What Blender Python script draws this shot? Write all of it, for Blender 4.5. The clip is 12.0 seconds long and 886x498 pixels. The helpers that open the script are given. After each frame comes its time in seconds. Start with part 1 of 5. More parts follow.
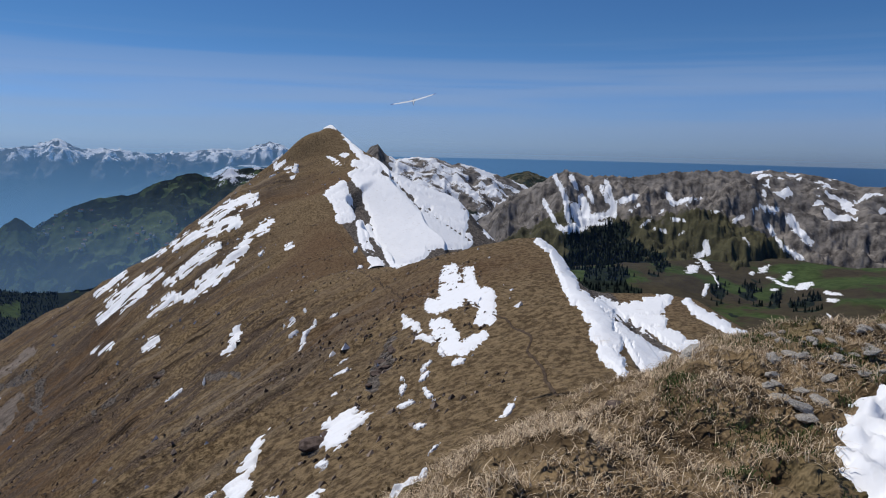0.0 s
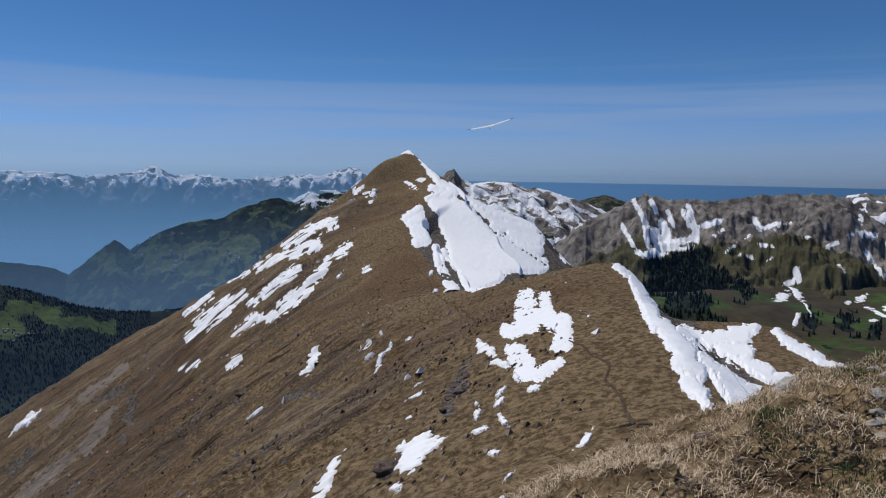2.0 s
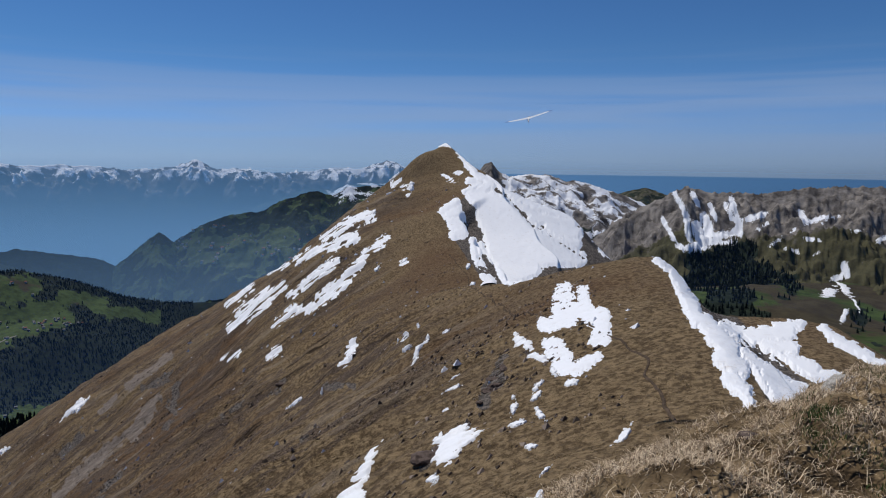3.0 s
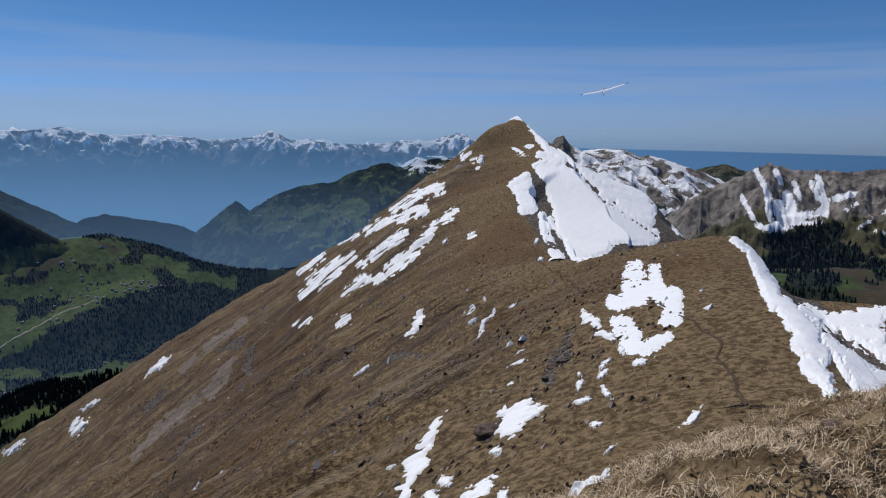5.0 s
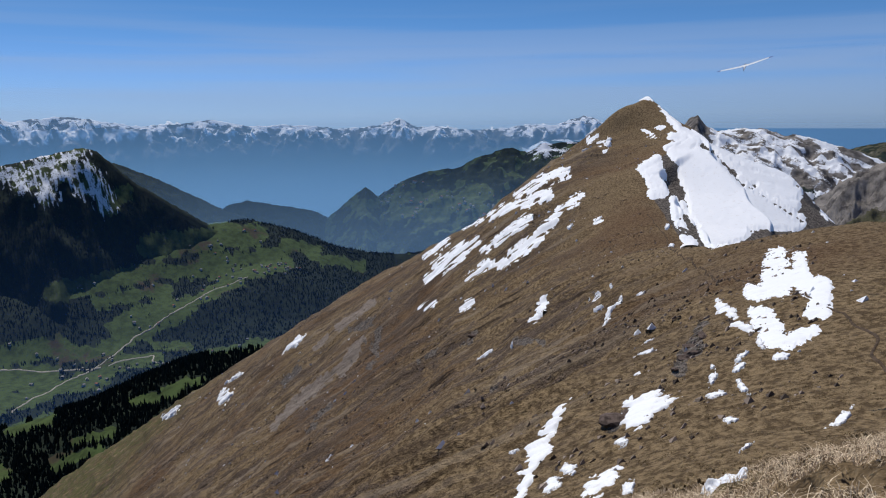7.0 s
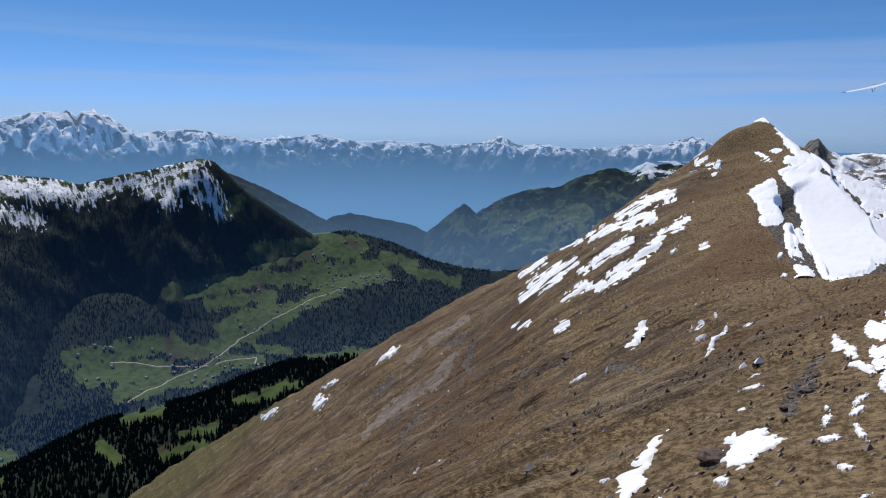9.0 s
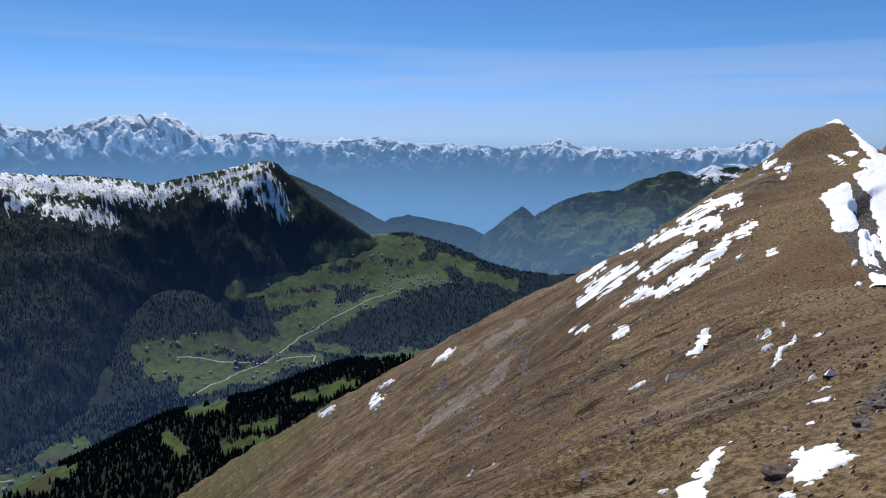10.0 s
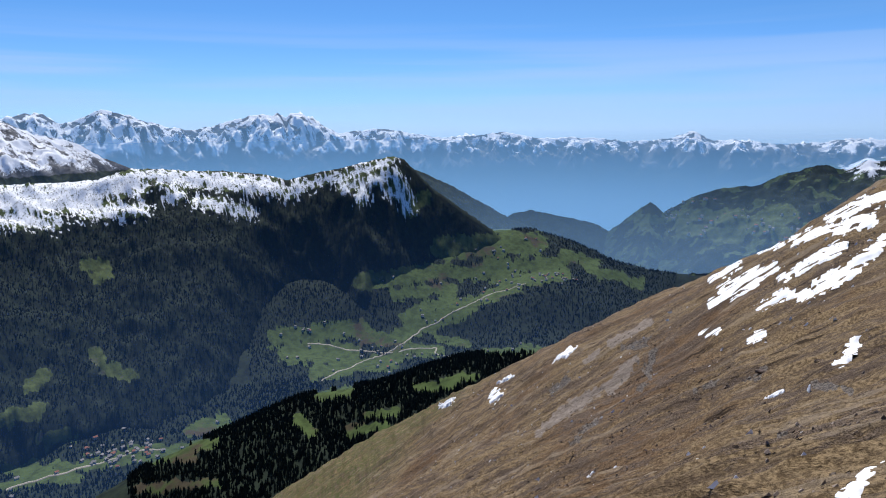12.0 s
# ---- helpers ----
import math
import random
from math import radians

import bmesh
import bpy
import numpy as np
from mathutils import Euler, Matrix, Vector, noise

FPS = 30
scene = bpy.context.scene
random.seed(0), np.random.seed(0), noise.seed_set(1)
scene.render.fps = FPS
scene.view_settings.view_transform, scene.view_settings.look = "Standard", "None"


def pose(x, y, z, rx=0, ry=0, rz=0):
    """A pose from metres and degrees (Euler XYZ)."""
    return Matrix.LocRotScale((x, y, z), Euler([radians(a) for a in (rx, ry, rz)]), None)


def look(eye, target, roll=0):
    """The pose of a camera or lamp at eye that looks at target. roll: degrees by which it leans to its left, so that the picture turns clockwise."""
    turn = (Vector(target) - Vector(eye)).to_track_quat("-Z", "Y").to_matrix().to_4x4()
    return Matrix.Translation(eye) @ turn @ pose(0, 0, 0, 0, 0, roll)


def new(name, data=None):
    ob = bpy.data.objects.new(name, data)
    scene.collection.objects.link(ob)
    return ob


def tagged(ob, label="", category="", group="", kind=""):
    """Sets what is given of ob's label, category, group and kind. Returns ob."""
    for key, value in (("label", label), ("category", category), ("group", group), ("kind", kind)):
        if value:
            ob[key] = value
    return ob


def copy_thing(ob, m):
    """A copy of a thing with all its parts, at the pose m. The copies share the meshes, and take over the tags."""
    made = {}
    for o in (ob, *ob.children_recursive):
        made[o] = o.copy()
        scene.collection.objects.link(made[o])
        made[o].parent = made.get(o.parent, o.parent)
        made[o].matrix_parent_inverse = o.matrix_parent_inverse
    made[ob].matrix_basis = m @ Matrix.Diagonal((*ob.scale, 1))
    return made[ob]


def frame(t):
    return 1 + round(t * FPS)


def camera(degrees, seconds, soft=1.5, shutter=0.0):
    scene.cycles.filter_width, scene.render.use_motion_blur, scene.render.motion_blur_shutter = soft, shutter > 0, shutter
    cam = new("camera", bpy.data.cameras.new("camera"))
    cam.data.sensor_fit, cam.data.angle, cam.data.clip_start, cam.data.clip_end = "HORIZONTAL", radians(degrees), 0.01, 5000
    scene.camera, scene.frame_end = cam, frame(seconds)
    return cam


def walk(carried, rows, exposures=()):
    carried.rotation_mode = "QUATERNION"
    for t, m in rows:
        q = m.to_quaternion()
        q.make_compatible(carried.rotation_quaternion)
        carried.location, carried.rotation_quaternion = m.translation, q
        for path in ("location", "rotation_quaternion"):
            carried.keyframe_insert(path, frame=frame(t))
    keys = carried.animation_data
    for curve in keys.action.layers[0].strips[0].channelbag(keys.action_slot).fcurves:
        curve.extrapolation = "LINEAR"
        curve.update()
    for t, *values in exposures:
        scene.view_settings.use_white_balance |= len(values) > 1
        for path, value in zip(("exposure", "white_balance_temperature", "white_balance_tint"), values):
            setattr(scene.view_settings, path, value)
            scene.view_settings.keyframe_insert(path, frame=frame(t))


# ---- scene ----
cam = camera(66.07, 12.0, 1.1)
PATH = [
    (0.0, pose(0.030, 0, 0, 81.16, -1.13, 0.18)),
    (0.5, pose(0.020, 0, 0, 81.72, -0.85, 2.94)),
    (1.0, pose(0.010, 0, 0, 82.47, -0.62, 4.65)),
    (1.5, pose(0.000, 0, 0, 83.05, -0.74, 5.79)),
    (2.0, pose(-0.010, 0, 0, 83.09, -0.72, 6.50)),
    (2.5, pose(-0.020, 0, 0, 82.72, -0.56, 7.98)),
    (3.0, pose(-0.030, 0, 0, 82.47, -0.51, 9.61)),
    (5.0, pose(-0.070, 0, 0, 80.16, -1.01, 15.46)),
    (5.5, pose(-0.080, 0, 0, 79.85, -0.97, 17.54)),
    (6.0, pose(-0.090, 0, 0, 79.55, -0.51, 20.80)),
    (6.5, pose(-0.090, 0, 0, 79.18, -0.07, 23.47)),
    (7.0, pose(-0.090, 0, 0, 78.87, 0.52, 25.73)),
    (9.0, pose(-0.090, 0, 0, 80.32, -0.43, 34.14)),
    (9.5, pose(-0.090, 0, 0, 80.39, -0.44, 36.60)),
    (10.0, pose(-0.090, 0, 0, 80.48, -0.37, 39.00)),
    (10.5, pose(-0.090, 0, 0, 80.52, -0.20, 41.81)),
    (11.0, pose(-0.090, 0, 0, 80.66, -0.05, 44.57)),
    (11.5, pose(-0.090, 0, 0, 80.59, 0.31, 46.95)),
    (12.0, pose(-0.090, 0, 0, 80.07, 0.39, 49.25)),
]
walk(cam, PATH, [(0.0, -0.06), (3.0, -0.1), (5.5, -0.06), (7.0, 0.1), (9.5, 0.35), (10.5, 0.55), (12.0, 0.7)])

# ---- daylight: high sun from the south, clear sky with thin high cloud ----
SUN_AZ, SUN_EL = 60.0, 60.0
to_sun = Vector((-math.sin(radians(SUN_AZ)) * math.cos(radians(SUN_EL)), math.cos(radians(SUN_AZ)) * math.cos(radians(SUN_EL)), math.sin(radians(SUN_EL))))
sun_data = bpy.data.lights.new("sun", "SUN")
sun_data.energy, sun_data.angle, sun_data.color = 3.2, radians(0.53), (1.0, 0.96, 0.9)
new("sun", sun_data).matrix_world = look(to_sun * 100, (0, 0, 0))


class Nodes:
    """Short hand for node trees."""

    def __init__(self, tree):
        self.tree = tree
        tree.nodes.clear()

    def add(self, kind, inputs=None, **settings):
        n = self.tree.nodes.new(kind)
        for key, value in settings.items():
            setattr(n, key, value)
        for key, value in (inputs or {}).items():
            if isinstance(value, bpy.types.NodeSocket):
                self.tree.links.new(value, n.inputs[key])
            else:
                n.inputs[key].default_value = value
        return n

    def math(self, op, a, b=0.0, clamp=False):
        return self.add("ShaderNodeMath", {0: a, 1: b}, operation=op, use_clamp=clamp).outputs[0]

    def remap(self, v, a, b, c=0.0, d=1.0):
        return self.add("ShaderNodeMapRange", {0: v, 1: a, 2: b, 3: c, 4: d}, interpolation_type="SMOOTHSTEP").outputs[0]

    def mix(self, fac, a, b, blend="MIX"):
        n = self.tree.nodes.new("ShaderNodeMix")
        n.data_type, n.blend_type = "RGBA", blend
        for i, value in ((0, fac), (6, a), (7, b)):
            if isinstance(value, bpy.types.NodeSocket):
                self.tree.links.new(value, n.inputs[i])
            else:
                n.inputs[i].default_value = value if i == 0 else (*value, 1)
        return n.outputs[2]

    def noise(self, vec, scale, detail=4.0, rough=0.55):
        return self.add("ShaderNodeTexNoise", {"Vector": vec, "Scale": scale, "Detail": detail, "Roughness": rough}).outputs[0]

    def stretch(self, vec, sx, sy, sz, rz=0.0):
        return self.add("ShaderNodeMapping", {"Vector": vec, "Rotation": (0, 0, rz), "Scale": (sx, sy, sz)}).outputs[0]

    def turned(self, vec, angle):
        return self.add("ShaderNodeMapping", {"Vector": vec, "Rotation": (0, 0, angle)}).outputs[0]

    def attr(self, name):
        return self.add("ShaderNodeAttribute", attribute_name=name).outputs["Fac"]


world = bpy.data.worlds.new("sky")
scene.world = world
world.use_nodes = True
w = Nodes(world.node_tree)
sky = w.add("ShaderNodeTexSky", sky_type="NISHITA", sun_disc=False, sun_elevation=radians(SUN_EL), sun_rotation=radians(-SUN_AZ),
            altitude=2100.0, air_density=1.0, dust_density=0.25, ozone_density=3.0)
way = w.add("ShaderNodeTexCoord").outputs["Generated"]
up = w.add("ShaderNodeSeparateXYZ", {0: way}).outputs[2]
streaks = w.noise(w.stretch(way, 0.8, 0.8, 24.0), 2.0, 4.0, 0.45)
wisps = w.noise(w.stretch(way, 2.4, 2.4, 50.0), 2.0, 3.0, 0.5)
band = w.math("MULTIPLY", w.remap(up, -0.02, 0.03), w.remap(up, 0.17, 0.06))
thin = w.math("MULTIPLY", band, w.remap(w.math("ADD", streaks, w.math("MULTIPLY", wisps, 0.25)), 0.48, 0.78), True)
tint = w.mix(1.0, sky.outputs[0], w.mix(w.remap(up, 0.0, 0.16), (0.62, 0.86, 1.5), (0.47, 0.81, 1.18)), "MULTIPLY")
cloudy = w.mix(w.math("MULTIPLY", thin, 0.4), tint, (5.0, 6.3, 8.8))
w.add("ShaderNodeOutputWorld", {0: w.add("ShaderNodeBackground", {0: cloudy, 1: 0.063}).outputs[0]})


# ---- materials ----
def material(name):
    m = bpy.data.materials.new(name)
    m.use_nodes = True
    return m, Nodes(m.node_tree)


def finish(n, colour, rough=0.9, bump=None, strength=0.3, distance=0.1, spec=0.2):
    inputs = {"Base Color": colour if isinstance(colour, bpy.types.NodeSocket) else (*colour, 1), "Roughness": rough, "Specular IOR Level": spec}
    if bump is not None:
        inputs["Normal"] = n.add("ShaderNodeBump", {"Height": bump, "Strength": strength, "Distance": distance}).outputs[0]
    n.add("ShaderNodeOutputMaterial", {0: n.add("ShaderNodeBsdfPrincipled", inputs).outputs[0]})


def slope_material():
    """Dry spring turf on steep ground, with streaks of scree and bare earth, and gully shade put into the colour."""
    m, n = material("dry_turf")
    p = n.add("ShaderNodeTexCoord").outputs["Object"]
    lie = n.turned(p, radians(-25))
    run = n.stretch(lie, 0.2, 1.0, 0.3)
    streak = n.noise(run, 0.2, 6.0, 0.62)
    fine = n.noise(run, 1.3, 5.0, 0.7)
    rill = n.noise(n.stretch(lie, 0.09, 1.0, 0.2), 0.6, 5.0, 0.65)
    tuft = n.noise(p, 1.6, 4.0, 0.7)
    speck = n.noise(p, 5.0, 3.0, 0.7)
    broad = n.noise(p, 0.02, 3.0)
    turf = n.mix(n.remap(tuft, 0.38, 0.62), (0.1, 0.068, 0.037), (0.285, 0.204, 0.114))
    turf = n.mix(n.math("MULTIPLY", n.remap(broad, 0.45, 0.7), 0.6), turf, (0.11, 0.058, 0.032))
    earth = n.mix(n.remap(speck, 0.35, 0.65), (0.036, 0.025, 0.018), (0.19, 0.142, 0.106))
    bare = n.remap(n.math("ADD", streak, n.math("MULTIPLY", n.math("SUBTRACT", fine, 0.5), 0.9)), 0.46, 0.6)
    col = n.mix(n.math("MULTIPLY", bare, n.attr("face")), turf, earth)
    # near-black lines: shade of small gullies painted into the turf colour
    col = n.mix(n.math("MULTIPLY", n.math("MULTIPLY", n.remap(rill, 0.56, 0.68), n.attr("face")), 0.9), col, (0.024, 0.016, 0.011))
    col = n.mix(n.math("MULTIPLY", n.math("MULTIPLY", n.remap(rill, 0.4, 0.3), n.attr("face")), 0.5), col, (0.19, 0.15, 0.105))
    vein = n.noise(n.stretch(lie, 0.06, 1.0, 0.2), 0.22, 5.0, 0.62)
    col = n.mix(n.math("MULTIPLY", n.math("MULTIPLY", n.remap(vein, 0.52, 0.64), n.attr("face")), 0.6), col, (0.066, 0.046, 0.033))
    col = n.mix(n.math("MULTIPLY", n.math("MULTIPLY", n.remap(vein, 0.44, 0.34), n.attr("face")), 0.6), col, (0.29, 0.228, 0.16))
    green = n.math("MULTIPLY", n.attr("green"), n.remap(n.noise(p, 0.35, 4.0), 0.4, 0.6))
    col = n.mix(green, col, (0.075, 0.085, 0.025))
    slab = n.remap(n.math("ADD", n.attr("slab"), n.math("MULTIPLY", n.math("SUBTRACT", fine, 0.5), 1.0)), 0.4, 0.55)
    stone = n.mix(n.remap(fine, 0.35, 0.7), (0.17, 0.138, 0.114), (0.3, 0.25, 0.205))
    col = n.mix(slab, col, stone)
    crag = n.remap(n.math("ADD", n.attr("crag"), n.math("MULTIPLY", n.math("SUBTRACT", speck, 0.5), 0.8)), 0.45, 0.6)
    col = n.mix(crag, col, n.mix(n.remap(tuft, 0.4, 0.6), (0.05, 0.043, 0.038), (0.2, 0.172, 0.148)))
    relief = n.math("ADD", n.math("MULTIPLY", tuft, 0.7), n.math("ADD", n.math("MULTIPLY", fine, 0.9), n.math("MULTIPLY", speck, 0.3)))
    finish(n, col, 0.95, relief, 1.0, 0.6, 0.1)
    return m


def snow_material():
    m, n = material("old_snow")
    p = n.add("ShaderNodeTexCoord").outputs["Object"]
    dirt = n.noise(p, 0.8, 6.0, 0.7)
    col = n.mix(n.remap(dirt, 0.55, 0.8), (0.9, 0.91, 0.93), (0.66, 0.62, 0.58))
    relief = n.math("ADD", n.noise(p, 0.5, 4.0), n.math("MULTIPLY", n.noise(p, 4.0, 3.0), 0.15))
    finish(n, col, 0.6, relief, 0.25, 0.5, 0.3)
    return m


def mountain_material(name, rock_a, rock_b, grass, scale, bump=8.0):
    """Rock, turf and lying snow, shared out by the attributes snow, grass and forest."""
    m, n = material(name)
    p = n.add("ShaderNodeTexCoord").outputs["Object"]
    big = n.noise(p, 0.004 * scale, 5.0, 0.6)
    mid = n.noise(p, 0.02 * scale, 5.0, 0.65)
    strata = n.noise(n.stretch(p, 1, 1, 0.45), 0.018 * scale, 5.0, 0.65)
    rock = n.mix(n.remap(n.math("ADD", n.math("MULTIPLY", strata, 0.6), n.math("MULTIPLY", mid, 0.4)), 0.36, 0.64), rock_a, rock_b)
    turf = n.mix(n.remap(mid, 0.4, 0.65), grass, tuple(0.55 * c for c in grass))
    col = n.mix(n.remap(n.math("ADD", n.attr("grass"), n.math("MULTIPLY", n.math("SUBTRACT", mid, 0.5), 0.9)), 0.4, 0.6), rock, turf)
    wood = n.remap(n.math("ADD", n.attr("forest"), n.math("MULTIPLY", n.math("SUBTRACT", mid, 0.5), 0.8)), 0.45, 0.55)
    col = n.mix(wood, col, n.mix(n.remap(mid, 0.3, 0.7), (0.008, 0.013, 0.012), (0.022, 0.032, 0.02)))
    white = n.remap(n.math("ADD", n.attr("snow"), n.math("MULTIPLY", n.math("SUBTRACT", n.noise(p, 0.09 * scale, 6.0, 0.75), 0.5), 1.4)), 0.46, 0.56)
    col = n.mix(white, col, (0.8, 0.82, 0.86))
    finish(n, col, 0.9, n.math("ADD", mid, n.math("MULTIPLY", big, 2.0)), 0.5, bump, 0.1)
    return m


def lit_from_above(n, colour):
    """Airlight put into a flat colour: the shading normal is forced upward, whatever side is seen."""
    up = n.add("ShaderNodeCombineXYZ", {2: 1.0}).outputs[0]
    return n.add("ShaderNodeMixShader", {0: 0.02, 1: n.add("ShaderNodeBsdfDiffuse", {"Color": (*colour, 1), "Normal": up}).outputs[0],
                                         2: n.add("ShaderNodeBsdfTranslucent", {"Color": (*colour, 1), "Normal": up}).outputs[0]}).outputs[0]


def painted_haze(name, colour, low, high, thick):
    """Haze painted on a see-through shell: a blue colour laid over what stands behind, thickest low down."""
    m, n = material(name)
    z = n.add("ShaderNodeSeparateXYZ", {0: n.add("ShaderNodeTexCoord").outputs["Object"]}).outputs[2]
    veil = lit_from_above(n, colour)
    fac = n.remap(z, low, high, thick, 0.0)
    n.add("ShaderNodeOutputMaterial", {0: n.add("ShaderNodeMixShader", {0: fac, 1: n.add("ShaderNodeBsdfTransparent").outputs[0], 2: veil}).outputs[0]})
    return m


# ---- noise and landform arithmetic ----
rng = np.random.default_rng(7)
TABLE = rng.permutation(4096)
GRADS = np.stack([np.cos(np.arange(256) * 2 * np.pi / 256), np.sin(np.arange(256) * 2 * np.pi / 256)], 1)


def perlin(x, y, seed=0):
    xi, yi = np.floor(x).astype(int), np.floor(y).astype(int)
    fx, fy = x - xi, y - yi
    u, v = fx * fx * fx * (fx * (fx * 6 - 15) + 10), fy * fy * fy * (fy * (fy * 6 - 15) + 10)

    def corner(i, j):
        g = GRADS[TABLE[(TABLE[(xi + i + seed * 131) & 4095] + yi + j) & 4095] & 255]
        return g[..., 0] * (fx - i) + g[..., 1] * (fy - j)

    a, b, c, d = corner(0, 0), corner(1, 0), corner(0, 1), corner(1, 1)
    return 1.5 * (a + u * (b - a) + v * (c - a + u * (a - b - c + d)))


def fbm(x, y, octaves=5, seed=0, gain=0.5):
    total, amp = 0.0, 1.0
    for i in range(octaves):
        total = total + amp * perlin(x * 2 ** i, y * 2 ** i, seed + i)
        amp *= gain
    return total


def ridged(x, y, octaves=5, seed=0, gain=0.5):
    total, amp = 0.0, 1.0
    for i in range(octaves):
        total = total + amp * (1 - 2 * np.abs(perlin(x * 2 ** i, y * 2 ** i, seed + i)))
        amp *= gain
    return total


def smooth(v, a, b):
    t = np.clip((v - a) / (b - a), 0, 1)
    return t * t * (3 - 2 * t)


def along(rows, v, column):
    """Smoothed reading of one column of control rows, whose first column rises."""
    rows = np.array(rows, float)
    return np.interp(v, rows[:, 0], rows[:, column])


def polar(az, r):
    a = np.radians(az)
    return -np.sin(a) * r, np.cos(a) * r


def bearing(x, y):
    return np.degrees(np.arctan2(-x, y)), np.hypot(x, y)


def sheet(name, x, y, z, mat, attributes=None, ring=False, smooth_shade=True):
    """A surface over a grid of points, as one mesh, with its attributes."""
    rows, cols = x.shape
    co = np.stack([x, y, z], -1).reshape(-1, 3).astype(np.float32)
    idx = np.arange(rows * cols).reshape(rows, cols)
    if ring:
        idx = np.concatenate([idx, idx[:1]], 0)
    quads = np.stack([idx[:-1, :-1], idx[:-1, 1:], idx[1:, 1:], idx[1:, :-1]], -1).reshape(-1, 4)
    return raw(name, co, quads, mat, attributes, smooth_shade)


def raw(name, co, faces, mat, attributes=None, smooth_shade=True):
    me = bpy.data.meshes.new(name)
    k = faces.shape[1]
    me.vertices.add(len(co))
    me.vertices.foreach_set("co", np.asarray(co, np.float32).ravel())
    me.loops.add(faces.size)
    me.loops.foreach_set("vertex_index", faces.astype(np.int32).ravel())
    me.polygons.add(len(faces))
    me.polygons.foreach_set("loop_start", np.arange(0, faces.size, k, dtype=np.int32))
    me.polygons.foreach_set("loop_total", np.full(len(faces), k, np.int32))
    me.polygons.foreach_set("use_smooth", np.full(len(faces), smooth_shade))
    for key, values in (attributes or {}).items():
        me.attributes.new(key, "FLOAT", "POINT").data.foreach_set("value", np.asarray(values, np.float32).ravel())
    me.update(calc_edges=True)
    me.materials.append(mat)
    return new(name, me)


# ---- the ridge on which the camera stands ----
# y, x and z of its crest, and how broad its rounded top is
CREST = [(-400, 60, -90, 14), (-120, 30, -22, 14), (-20, 6, -5, 8), (0, 5, -3.5, 8), (12, 7, -8, 10), (38, 11, -14.2, 14), (56, 12.7, -14.5, 14), (71, 13, -14.4, 14),
         (109, 14.7, -14.7, 14), (135, 2, -24, 12), (164, -17.8, -31.5, 8), (212, -33, -26.4, 5), (241, -43, -19.7, 5), (273, -36.4, -13.5, 5), (298, -36, -4.7, 4),
         (325, -53.9, 7.5, 4), (420, -60, -60, 6), (700, -60, -330, 20)]
# x and z of the edge of the face, where it turns away behind the peak
EDGE = [(-1400, -940), (-579, -347), (-460, -262), (-218, -103), (-129, -53), (-100, -29), (-76.6, -8.6), (-69.7, -1.4), (-62.8, 3.8), (-56.8, 7.2), (-52, 7.6)]


def rib_line(y):
    return 7.0 - 0.3575 * (y - 195.0) + 4.0 * perlin(y / 23.0, y * 0 + 0.5, 20)


